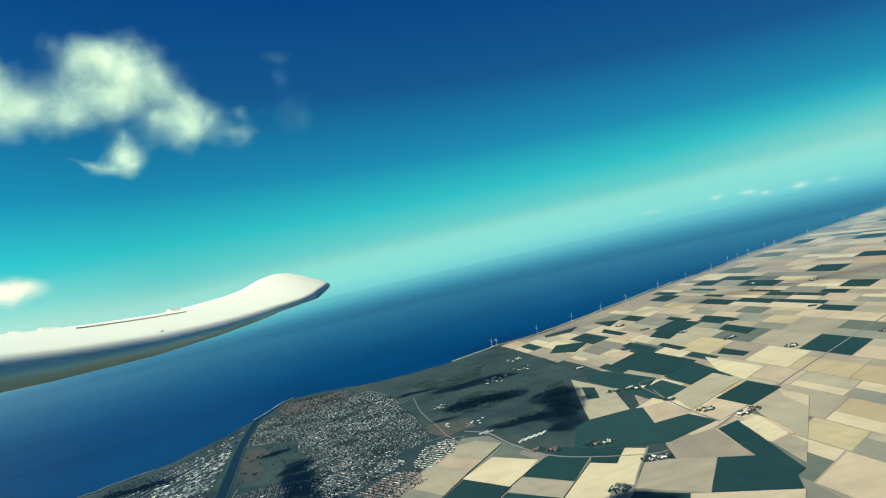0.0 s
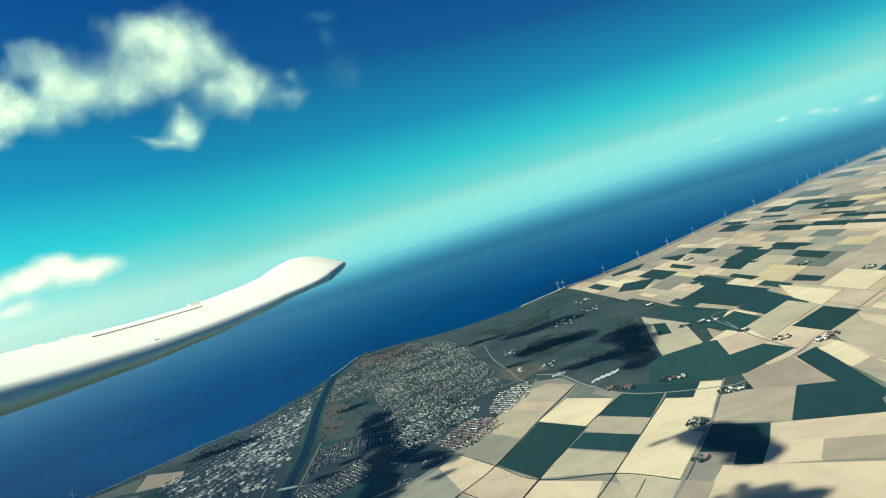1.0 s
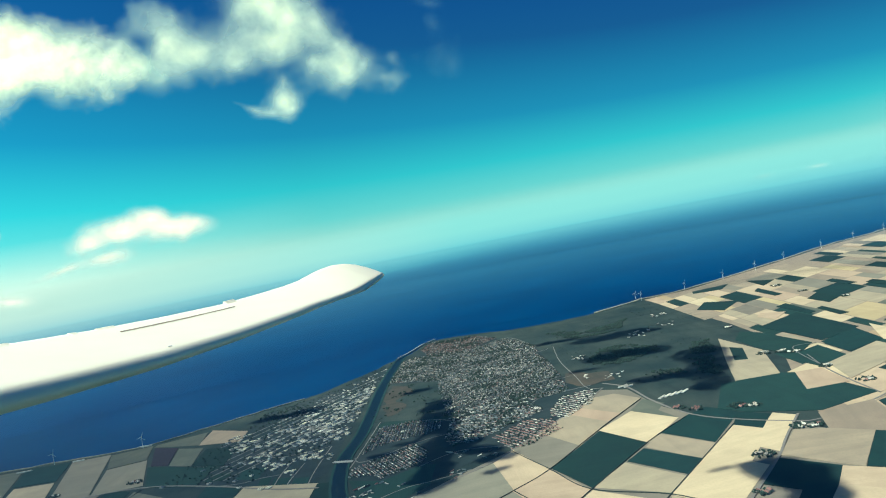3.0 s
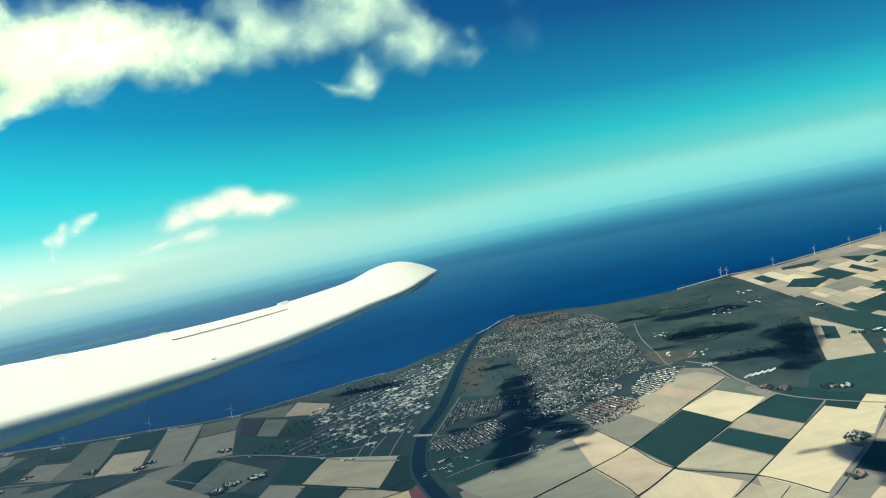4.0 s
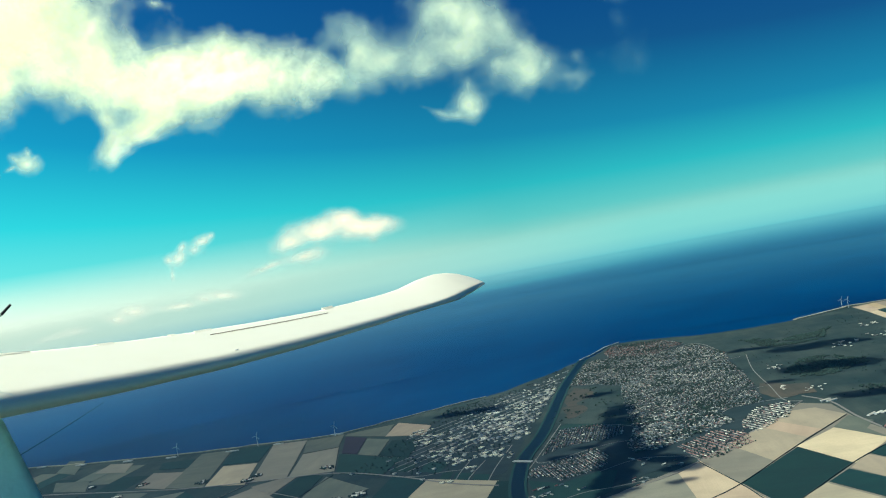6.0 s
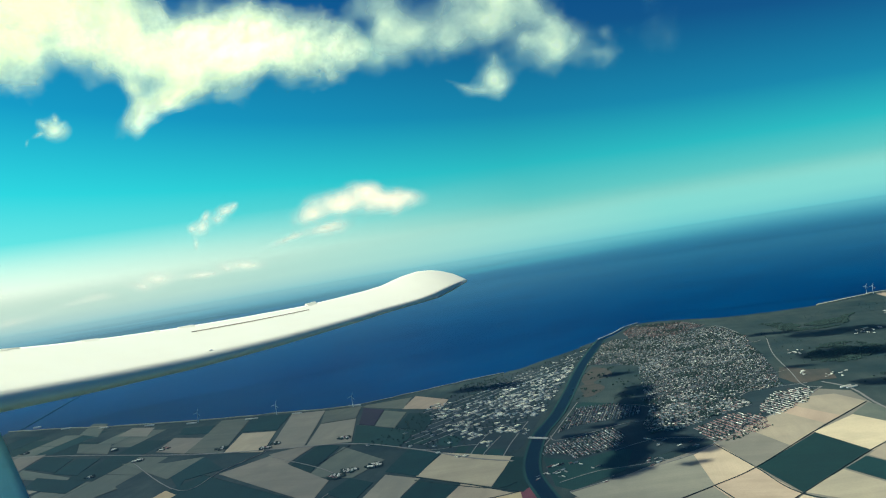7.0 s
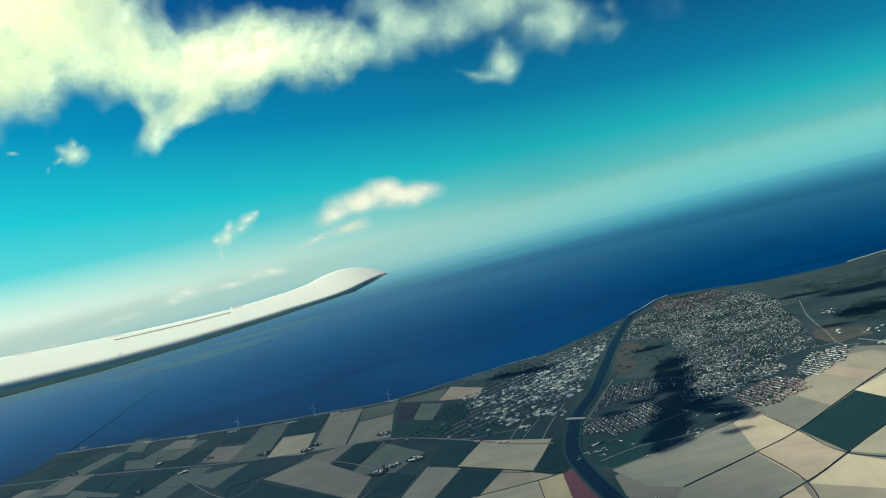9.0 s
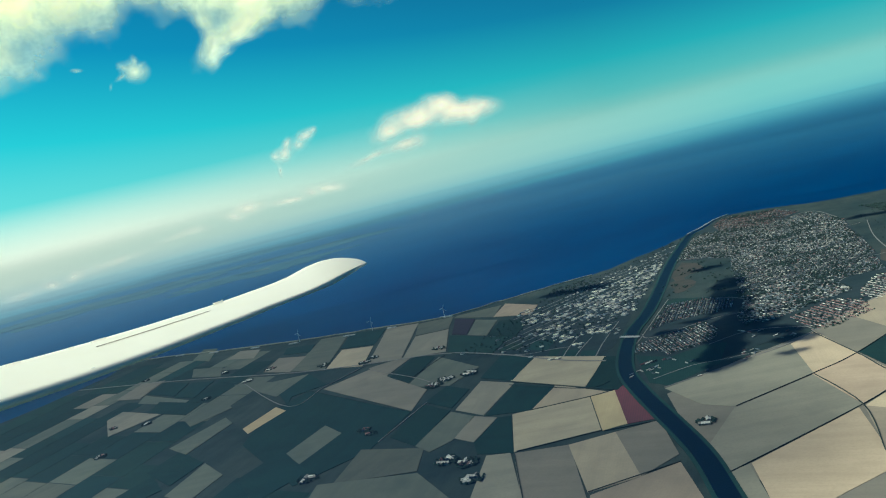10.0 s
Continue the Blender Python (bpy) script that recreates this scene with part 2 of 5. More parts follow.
# ---- fields ----
FIELD_LABEL = {"clay": "dull grey-tan bare field with faint lanes", "hazed_land": "far-shore lot with blue haze tinted into its colour", "straw": "pale straw-coloured harvested field", "tan": "tan bare field with faint lanes", "sage": "dull grey-green stubble field",
               "beet": "dark green crop field with straight edges", "grass": "green grass meadow beside the road", "purple": "dark purple flowering field",
               "tulip": "red flowering field beside the canal", "gold": "yellow-tan harvested strip between darker fields"}
count, FAR, SURVEYED = [0], [], []


def field(crop, *ring):
    cx, cy = sum(p[0] for p in ring) / len(ring), sum(p[1] for p in ring) / len(ring)
    r = sum(math.hypot(p[0] - cx, p[1] - cy) for p in ring) / len(ring)
    k = 1 + (0.5 if FAR else -0.35) / r
    count[0] += 1
    if FAR:
        SURVEYED.append(ring)
    top = 0.10 if len(FAR) == 0 else 0.14 + 0.002 * (count[0] - FAR[0])
    return sheet("field", [(cx + (x - cx) * k, cy + (y - cy) * k) for x, y in ring], -0.05, top, MAT[crop], FIELD_LABEL[crop], category="field")

# the far shore beyond the water, low and wooded, with its farm lots
rng = random.Random(3)
for k, (cx, cy) in enumerate(((-1385, 1128), (-1805, 1237), (-1973, 1703), (-2554, 1858), (-2342, 1291), (-1491, 1452), (-1907, 1013), (-2520, 1076), (-2168, 1549), (-3146, 1567), (-2797, 2191))):
    pts, big = [], (1.6 if k > 5 else 1.0)
    for i in range(48):
        a = i / 48 * 2 * math.pi
        r = 1 + .5 * noise.noise((math.cos(a) * 2 + k * 5, math.sin(a) * 2, 2)) + .3 * noise.noise((math.cos(a) * 7 + k * 5, math.sin(a) * 7, 4))
        u, v = 190 * big * r * math.cos(a), 105 * big * r * math.sin(a)
        pts.append((cx + .75 * u - .66 * v, cy + .66 * u + .75 * v))
    sheet("far_shore", pts, -1.5, -0.3 + .01 * k, MAT["hazed_land"], "low dark far shore beyond the water, haze tinted into its colour", category="land")
    for i in range(14):
        u, v = rng.uniform(-150, 150) * big, rng.uniform(-70, 70) * big
        x, y = cx + .75 * u - .66 * v, cy + .66 * u + .75 * v
        q = rng.uniform(.3, 1.0)
        field(rng.choice(["sage", "hazed_land", "hazed_land", "hazed_land", "beet"]), (x - 35 * q, y - 30 * q), (x + 5, y - 5), (x - 5, y + 15 * q), (x - 45 * q, y - 10))
ribbon("causeway", [(-739, 369), (-805, 474), (-925, 616), (-1132, 853)], 1.4, -1.0, 0.1, MAT["hazed_land"], "narrow grass causeway crossing the water")

# the wide polder behind: blocks between the sea dike and the roads, cut into lots
rng = random.Random(5)
ALONG, INTO = Vector((0.65, 0.76)), Vector((0.27, -0.963))
CROPS = ["straw"] * 7 + ["tan"] * 8 + ["gold"] * 2 + ["clay"] * 3 + ["sage"] + ["beet"] * 3 + ["grass"] * 2
KEEP_OUT = [(-321, 115), (60, 103), (41, 434), (54, 581), (27, 704), (-34, 868), (-336, 959)]
EAST = [(x + 2, y - 5) for x, y in COAST_EAST[5:14]] + [(1378, 2042), (1154, 1706), (763, 1115), (370, 535), (203, 265), (114, 240), (59, 311), (49, 434), (56, 581), (32, 675), (-3, 782)]
sheet("field", EAST, -0.05, 0.04, MAT["tan"], "wide pale harvested polder land", category="field")
a = -40.0
while a < 1900:
    da = rng.uniform(24, 44) * (1 + max(a, 0) / 2500)
    b = 3.0
    while b < 800 + max(a, 0) * 0.6:
        db = rng.uniform(34, 68) * (1 + max(a, 0) / 2500)
        cuts = [rng.uniform(0.3, 0.7)] if rng.random() < .65 else []
        edges = [0.0, *cuts, 1.0]
        for u0, u1 in zip(edges, edges[1:]):
            ring = []
            for u, v in ((u0, 0), (u1, 0), (u1, 1), (u0, 1)):
                p = Vector((-37, 899)) + ALONG * (a + da * u) + INTO * (b + db * v)
                ring.append((p.x, p.y))
            mid = (sum(p[0] for p in ring) / 4, sum(p[1] for p in ring) / 4)
            if not inside(mid, KEEP_OUT) and inside(mid, EAST) and all(inside(q, land_ring) for q in ring):
                field(rng.choice(CROPS), *ring)
        b += db + 0.8
    a += da + 0.9

FAR.append(count[0])

sheet("field", [(-143, 320), (-124, 360), (-96, 403), (-73, 459), (-60, 506), (-43, 499), (-26, 457), (-2, 418), (37, 395), (87, 339), (104, 240), (35, 210), (-69, 230), (-111, 265)], -0.05, 0.05, MAT["clay"], "wide tan harvested land beside the town", category="field")
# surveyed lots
field("tan", (-64, 488), (-51, 492), (-34, 473), (-45, 446), (-70, 468))
field("straw", (-70, 468), (-45, 446), (-51, 432), (-76, 457))
field("tan", (-76, 457), (-51, 432), (-62, 394), (-88, 425))
field("clay", (-88, 425), (-62, 394), (-73, 364), (-98, 399))
field("sage", (-33, 470), (-21, 457), (-24, 443), (-14, 425), (-39, 448))
field("straw", (-39, 447), (-14, 424), (-28, 388), (-54, 417))
field("beet", (-54, 415), (-29, 387), (-50, 333), (-72, 364))
field("beet", (1, 438), (16, 422), (2, 378), (-22, 401), (-10, 425))
field("tan", (-23, 399), (2, 376), (-4, 356), (-29, 381))
field("beet", (-30, 379), (-5, 357), (-11, 339), (-37, 363))
field("tan", (-38, 361), (-12, 337), (-18, 320), (-50, 334))
field("straw", (31, 413), (41, 405), (27, 356), (20, 364), (15, 347), (21, 341), (5, 298), (-18, 319), (12, 400), (24, 391))
field("beet", (16, 422), (30, 412), (24, 391), (12, 401))
field("straw", (-50, 330), (-23, 313), (-29, 293), (-61, 302))
field("tan", (-23, 313), (-7, 296), (-10, 284), (-28, 291))
field("clay", (-146, 327), (-104, 381), (-86, 340), (-108, 304), (-123, 307))
field("straw", (-104, 381), (-97, 398), (-73, 363), (-86, 340))
field("straw", (-86, 338), (-73, 362), (-51, 331), (-62, 305))
field("clay", (-108, 302), (-86, 337), (-62, 303), (-89, 256), (-95, 245), (-107, 261))
field("straw", (-63, 300), (-49, 264), (-47, 252), (-59, 232), (-63, 215), (-69, 215), (-88, 253))
field("clay", (-94, 245), (-89, 252), (-69, 215), (-77, 213))
field("tan", (-61, 302), (-29, 293), (-38, 262), (-49, 264))
field("tulip", (-172, 327), (-166, 337), (-136, 293), (-148, 287))
field("gold", (-180, 319), (-171, 326), (-148, 287), (-156, 280))
field("tan", (-211, 298), (-181, 319), (-157, 280), (-186, 258))
field("clay", (-185, 256), (-164, 265), (-134, 220), (-158, 217))
field("tan", (-164, 265), (-149, 278), (-123, 241), (-137, 227))
field("clay", (-149, 278), (-135, 290), (-116, 259), (-123, 241))
field("tan", (-135, 225), (-113, 252), (-94, 223), (-130, 215))
field("tan", (-208, 336), (-172, 324), (-205, 304))
field("tan", (-248, 386), (-200, 379), (-190, 333), (-241, 346))
field("beet", (-278, 396), (-250, 387), (-241, 347), (-266, 353))
field("beet", (-200, 378), (-187, 378), (-170, 346), (-170, 327), (-188, 331))
field("clay", (-262, 347), (-237, 342), (-228, 298), (-250, 305))
field("beet", (-235, 340), (-208, 334), (-204, 303), (-226, 297))
field("clay", (-232, 296), (-218, 294), (-213, 267), (-227, 271))
field("beet", (-217, 294), (-211, 296), (-186, 257), (-203, 255), (-212, 266))
field("sage", (-251, 302), (-233, 296), (-226, 268), (-230, 256), (-243, 262))
field("beet", (-278, 313), (-253, 304), (-243, 262), (-266, 271))
field("beet", (-282, 341), (-262, 335), (-255, 308), (-279, 317))
field("clay", (-381, 384), (-360, 411), (-349, 364))
field("beet", (-357, 410), (-335, 400), (-316, 344), (-344, 363))
field("sage", (-331, 399), (-281, 373), (-281, 342), (-314, 343))
field("clay", (-387, 345), (-377, 381), (-342, 361), (-294, 337), (-280, 305))
field("beet", (-398, 342), (-279, 303), (-267, 255), (-280, 218), (-364, 258), (-396, 302))
field("sage", (-319, 250), (-326, 285), (-304, 275), (-298, 239))
field("gold", (-392, 281), (-400, 314), (-384, 308), (-379, 274))
field("sage", (-272, 256), (-236, 259), (-223, 237), (-258, 222))
field("sage", (-266, 220), (-221, 235), (-187, 214), (-256, 203))
field("clay", (-197, 253), (-187, 256), (-158, 217), (-180, 215))
field("beet", (-409, 248), (-371, 236), (-364, 210), (-401, 221))
field("sage", (-368, 235), (-339, 224), (-330, 197), (-353, 200))
field("beet", (-322, 220), (-325, 252), (-285, 232), (-287, 202))
field("beet", (-391, 218), (-364, 205), (-366, 192), (-388, 194))
field("sage", (-425, 252), (-431, 298), (-413, 289), (-399, 245))
field("sage", (-425, 497), (-398, 510), (-376, 472), (-399, 460))
field("clay", (-397, 457), (-374, 470), (-334, 411), (-364, 401))
field("clay", (-456, 492), (-427, 499), (-366, 401), (-391, 394))
field("beet", (-494, 487), (-458, 492), (-430, 445), (-463, 441))
field("tan", (-457, 436), (-427, 440), (-393, 390), (-428, 389))
field("sage", (-522, 477), (-494, 483), (-428, 386), (-466, 388))
field("beet", (-545, 456), (-515, 462), (-497, 438), (-528, 437))
field("clay", (-523, 427), (-489, 426), (-466, 387), (-501, 391))
field("purple", (-390, 502), (-365, 494), (-343, 450), (-359, 454))
field("sage", (-362, 491), (-338, 484), (-320, 442), (-341, 449))
field("beet", (-333, 481), (-305, 476), (-292, 435), (-319, 442))
field("grass", (-359, 451), (-296, 432), (-287, 397), (-328, 406))
field("tan", (-348, 495), (-362, 536), (-322, 519), (-312, 491))
field("sage", (-394, 511), (-364, 532), (-348, 495), (-393, 505))
field("clay", (-604, 436), (-618, 462), (-588, 461), (-565, 434))
field("sage", (-668, 444), (-702, 482), (-678, 481), (-632, 436))
field("sage", (-593, 389), (-624, 413), (-582, 413), (-552, 387))
field("clay", (-630, 339), (-654, 378), (-628, 385), (-597, 340))
field("clay", (-569, 295), (-575, 312), (-516, 306), (-520, 267))
field("sage", (-581, 329), (-599, 347), (-520, 333), (-514, 324))
field("beet", (-600, 350), (-619, 379), (-577, 374), (-554, 344))
field("beet", (-549, 340), (-572, 374), (-545, 375), (-520, 338))
field("sage", (-469, 294), (-462, 323), (-446, 315), (-449, 284))
field("beet", (-393, 318), (-405, 333), (-394, 354), (-437, 379), (-429, 342))
field("sage", (-503, 363), (-461, 365), (-437, 379), (-422, 334))
field("beet", (-535, 308), (-555, 331), (-493, 326), (-483, 304))
field("grass", (12, 481), (19, 484), (45, 491), (53, 488), (53, 450), (72, 453), (82, 430), (53, 409), (21, 420), (7, 433))
field("tan", (19, 618), (43, 560), (45, 491), (20, 486), (19, 537))
field("beet", (24, 582), (32, 574), (32, 538), (24, 540))
field("straw", (53, 488), (67, 491), (75, 455), (53, 449))
field("straw", (93, 474), (102, 445), (83, 428), (78, 452))
field("beet", (79, 413), (91, 421), (94, 335), (89, 330), (86, 314), (55, 329), (67, 370), (82, 362))
field("straw", (91, 417), (102, 423), (104, 383), (94, 376))
field("tan", (94, 376), (104, 383), (106, 366), (97, 342))
field("tan", (51, 405), (77, 416), (82, 363), (51, 379))
field("tan", (27, 351), (37, 383), (51, 379), (67, 370), (54, 329))
field("beet", (25, 347), (47, 331), (35, 292), (25, 298), (29, 311), (16, 320))
field("straw", (47, 331), (86, 313), (78, 293), (42, 312))
field("straw", (42, 312), (59, 303), (56, 291), (53, 285), (35, 293))
field("tan", (59, 302), (78, 293), (71, 275), (53, 285))
field("straw", (22, 300), (70, 272), (62, 244), (10, 271), (16, 287))
field("tan", (5, 296), (16, 287), (10, 271), (-1, 277))
field("tan", (-18, 316), (5, 296), (-2, 276), (-13, 286))
field("beet", (83, 683), (109, 594), (81, 565), (51, 642))
field("beet", (106, 591), (113, 547), (89, 523), (80, 561))
field("grass", (36, 635), (49, 619), (74, 563), (65, 541), (45, 557), (30, 606))
field("grass", (76, 552), (86, 515), (69, 493), (53, 528))
field("tan", (73, 501), (108, 541), (118, 508), (77, 461))
field("beet", (119, 501), (129, 470), (105, 445), (94, 475))
field("tan", (105, 443), (134, 470), (133, 437), (108, 371), (104, 424))
field("straw", (127, 467), (134, 441), (127, 422), (124, 449))
field("straw", (117, 598), (138, 529), (119, 506), (113, 547))
field("straw", (58, 702), (76, 693), (65, 666), (54, 687))
field("beet", (135, 617), (145, 584), (138, 576), (127, 602))
field("beet", (104, 694), (115, 651), (108, 648), (99, 688))
field("beet", (82, 733), (96, 675), (90, 670), (73, 722))
field("beet", (165, 720), (176, 671), (164, 656), (154, 703))
field("beet", (114, 770), (124, 730), (112, 708), (101, 742))
field("beet", (72, 851), (87, 791), (80, 786), (67, 833))
field("beet", (18, 810), (48, 789), (32, 746), (10, 771))
field("beet", (10, 902), (48, 918), (39, 885), (11, 885))
field("beet", (68, 919), (93, 897), (79, 864))
field("beet", (139, 838), (151, 793), (142, 790), (132, 830))
field("beet", (165, 796), (181, 734), (173, 732), (157, 785))
sheet("ground", [(-76, 560), (-59, 560), (-52, 531), (-69, 528)], -0.05, 0.2, MAT["heath"], "bare brown plot beside the road", category="bare soil")

# the western polder between them: long narrow lots
rng = random.Random(8)
a = -745.0
while a < -250:
    da = rng.uniform(20, 34)
    b = 40.0
    while b < 420:
        db = rng.uniform(24, 52)
        x0, x1 = a - 0.35 * (b - 200), a + da - 0.35 * (b - 200)
        ring = [(x0, b), (x1, b), (x1 - 0.35 * db, b + db), (x0 - 0.35 * db, b + db)]
        tests = ring + [((p[0] + q[0]) / 2, (p[1] + q[1]) / 2) for p, q in zip(ring, ring[1:] + ring[:1])] + [(x0 + da / 2 - .17 * db, b + db / 2)]
        if all(inside(p, land_ring) for p in ring) and sum(any(inside(p, q) for q in SURVEYED) for p in tests) <= 2:
            crop = rng.choice(["beet", "sage", "clay", "grass", "beet", "sage", "beet", "grass", "beet"])
            sheet("field", ring, -0.05, 0.10, MAT[crop], FIELD_LABEL[crop], category="field")
        b += db + 1.0
    a += da + 0.8

# ---- roads ----
ROAD = "narrow pale asphalt country road"
ribbon("road", smooth_line([(-60, 524), (-43, 504), (-26, 462), (-2, 422), (37, 397), (53, 397), (78, 417), (96, 438), (118, 462), (150, 499), (234, 592), (377, 746)]), 1.2, 0, 0.24, MAT["road"], ROAD)
ribbon("road", smooth_line([(-751, 371), (-601, 382), (-461, 384), (-391, 394), (-332, 406), (-275, 394), (-227, 377), (-196, 371)]), 1.3, 0, 0.42, MAT["road"], ROAD)
ribbon("road", smooth_line([(42, 407), (32, 373), (26, 350), (12, 310), (0, 279)]), 1.2, 0, 0.42, MAT["road"], ROAD)
ribbon("road", smooth_line([(-494, 365), (-389, 315), (-391, 351), (-390, 390)]), 0.5, 0, 0.42, MAT["road"], ROAD)
ribbon("road", smooth_line([(-378, 380), (-323, 360), (-300, 349)]), 0.5, 0, 0.42, MAT["road"], ROAD)
ribbon("road", smooth_line([(-269, 265), (-278, 317)]), 0.5, 0, 0.42, MAT["road"], ROAD)
ribbon("road", smooth_line([(70, 490), (61, 553), (77, 559)]), 0.6, 0, 0.42, MAT["road"], ROAD)
ribbon("road", smooth_line([(66, 529), (71, 480), (83, 427)]), 0.7, 0, 0.42, MAT["road"], ROAD)
ribbon("road", smooth_line([(-147, 328), (-125, 355), (-104, 384), (-97, 402), (-75, 461), (-59, 511)]), 0.9, 0, 0.24, MAT["road"], ROAD)

TOWN_STREETS = (
    [(-247, 627), (-223, 622), (-188, 644), (-127, 674), (-119, 683)],
    [(-178, 554), (-135, 593), (-108, 621)],
    [(-163, 498), (-118, 536), (-86, 560)],
    [(-115, 688), (-101, 621), (-82, 558), (-70, 518), (-59, 511)],
    [(-201, 740), (-190, 684), (-186, 643), (-158, 579), (-140, 518), (-120, 436)],
    [(-189, 483), (-166, 484), (-141, 467), (-120, 437)],
    [(-194, 417), (-184, 409), (-157, 440), (-137, 446)], [(-146, 389), (-129, 409), (-99, 408)], [(-157, 340), (-144, 357), (-131, 364), (-106, 380)],
    [(-68, 523), (-93, 511), (-102, 499), (-107, 465), (-117, 459), (-122, 436)], [(-207, 495), (-192, 412), (-187, 382), (-175, 352), (-158, 325)], [(-79, 448), (-69, 479), (-63, 506)],
    [(-239, 430), (-233, 399), (-220, 357)], [(-223, 450), (-213, 404), (-203, 369)], [(-246, 364), (-226, 357), (-201, 363), (-192, 371)], [(-227, 419), (-221, 386), (-212, 360)],
    [(-276, 451), (-252, 438), (-224, 449)], [(-278, 394), (-257, 393), (-245, 399), (-234, 402)],
    [(-260, 739), (-203, 740), (-175, 778), (-137, 711)])
for line in TOWN_STREETS:
    ribbon("road", smooth_line(line), .6, 0, 0.16, MAT["street"], "pale town street between rows of houses")
DITCHES = (
    [(-34, 472), (-55, 416), (-73, 363), (-86, 339), (-108, 304)],
    [(-10, 424), (-29, 387), (-51, 331), (-62, 304), (-94, 245)],
    [(12, 402), (-18, 319), (-26, 298)],
    [(-98, 398), (-73, 363), (-51, 332), (-18, 318), (5, 297)],
    [(-54, 415), (-29, 387)],
    [(-7, 305), (-12, 290)],
    [(-155, 279), (-135, 290)],
    [(-204, 303), (-180, 319), (-172, 327)],
    [(-185, 258), (-156, 280)],
    [(-137, 227), (-113, 253)],
    [(-86, 339), (-62, 304), (-50, 265)],
    [(-240, 344), (-189, 331), (-171, 327)],
    [(-159, 219), (-185, 256)],
    [(-399, 343), (-279, 303)],
    [(-238, 339), (-189, 330), (-179, 339)],
    [(-323, 360), (-328, 402)])
for line in DITCHES:
    ribbon("ditch", smooth_line(line), .36, 0, 0.44, MAT["moor"], "narrow dark overgrown ditch between the fields")

# ---- houses ----


def gable(bm, L, w, h, r):
    """Roof over a body L by w, eaves at h, ridge r higher, with eaves that stand out."""
    x, y = L / 2 + 0.06, w / 2 + 0.1
    for s in (1, -1):
        a = [bm.verts.new(p) for p in ((-x, s * y, h - 0.05), (x, s * y, h - 0.05), (x, 0, h + r), (-x, 0, h + r))]
        b = [bm.verts.new((v.co.x, v.co.y, v.co.z - 0.07)) for v in a]
        bm.faces.new(a)
        bm.faces.new(b[::-1])
        for i in range(4):
            bm.faces.new((a[i], b[i], b[(i + 1) % 4], a[(i + 1) % 4]))


def body(bm, L, w, h, r):
    """Walls with gable ends."""
    x, y = L / 2, w / 2
    ends = []
    for s in (-1, 1):
        ends.append([bm.verts.new(p) for p in ((s * x, -y, 0), (s * x, y, 0), (s * x, y, h), (s * x, 0, h + r), (s * x, -y, h))])
        bm.faces.new(ends[-1])
    for i in range(5):
        bm.faces.new((ends[0][i], ends[0][(i + 1) % 5], ends[1][(i + 1) % 5], ends[1][i]))


def box(bm, x0, x1, y0, y1, z0, z1):
    prism(bm, [(x0, y0), (x1, y0), (x1, y1), (x0, y1)], z0, z1)


def make_house(name, L, w, h, r, wall, roof, label, category):
    """A house at the origin: walls, a tiled roof with a chimney, and its rows of windows."""
    root = tagged(new(name), label, category)
    bm = bmesh.new()
    body(bm, L, w, h, r)
    part("wall", bm, MAT[wall], root)
    bm = bmesh.new()
    gable(bm, L, w, h, r)
    rf = part("roof", bm, MAT[roof], root)
    bm = bmesh.new()
    box(bm, L * .2, L * .2 + .16, -.08, .08, h + r - .1, h + r + .22)
    part("chimney", bm, MAT["wall"], rf)
    return root


def make_shed(name, L, w, h, roof, label):
    """A flat-roofed works hall: walls, a roof slab with a parapet, rooflights, a loading door."""
    root = tagged(new(name), label, "warehouse")
    bm = bmesh.new()
    box(bm, -L / 2, L / 2, -w / 2, w / 2, 0, h)
    part("wall", bm, MAT["quay"], root)
    bm = bmesh.new()
    box(bm, -L / 2 - .05, L / 2 + .05, -w / 2 - .05, w / 2 + .05, h, h + .12)
    rf = part("roof", bm, MAT[roof], root)
    for k in (-0.25, 0.25):
        bm = bmesh.new()
        box(bm, L * k - .25, L * k + .25, -w * .3, w * .3, h + .12, h + .22)
        part("rooflight", bm, MAT["greyroof"], rf)
    return root


TOWN = [(-269, 719), (-266, 775), (-269, 822), (-218, 826), (-134, 707), (-108, 617), (-81, 527), (-63, 506), (-75, 461), (-99, 409), (-141, 355), (-152, 334), (-161, 335), (-178, 371), (-192, 417), (-199, 469), (-213, 521), (-237, 598), (-261, 694)]
MOOR = [(-245, 620), (-197, 605), (-178, 546), (-167, 487), (-215, 497), (-224, 528)]
WORKS = [(-318, 400), (-322, 440), (-327, 533), (-334, 570), (-310, 605), (-296, 639), (-288, 698), (-277, 727), (-259, 625), (-239, 549), (-221, 469), (-202, 394), (-217, 373), (-288, 394)]
sheet("pavement", TOWN, -0.05, 0.05, MAT["urban"], "grey streets and gardens of the town", category="streets")
sheet("ground", MOOR, -0.05, 0.11, MAT["moor"], "dark green rough meadow between canal and town", category="meadow")
sheet("ground", wobble(smooth_line([(-241, 612), (-222, 603), (-211, 575), (-217, 555), (-201, 531), (-204, 509), (-213, 519), (-225, 551), (-241, 612)], 5)[:-1], 7.0), -0.05, 0.14, MAT["heath"], "brown rough heath beside the canal", category="heath")
sheet("ground", wobble(smooth_line([(-92, 573), (-81, 569), (-61, 545), (-61, 528), (-74, 523), (-87, 543)], 4), 3.0), -0.05, 0.14, MAT["heath"], "bare brown oval of ground beside the ring road", category="earth")
sheet("ground", [(-182, 378), (-161, 372), (-145, 392), (-137, 390), (-131, 358), (-140, 342), (-145, 330), (-157, 335)], -0.05, 0.08, MAT["grass"], "green open strip at the edge of the town", category="meadow")
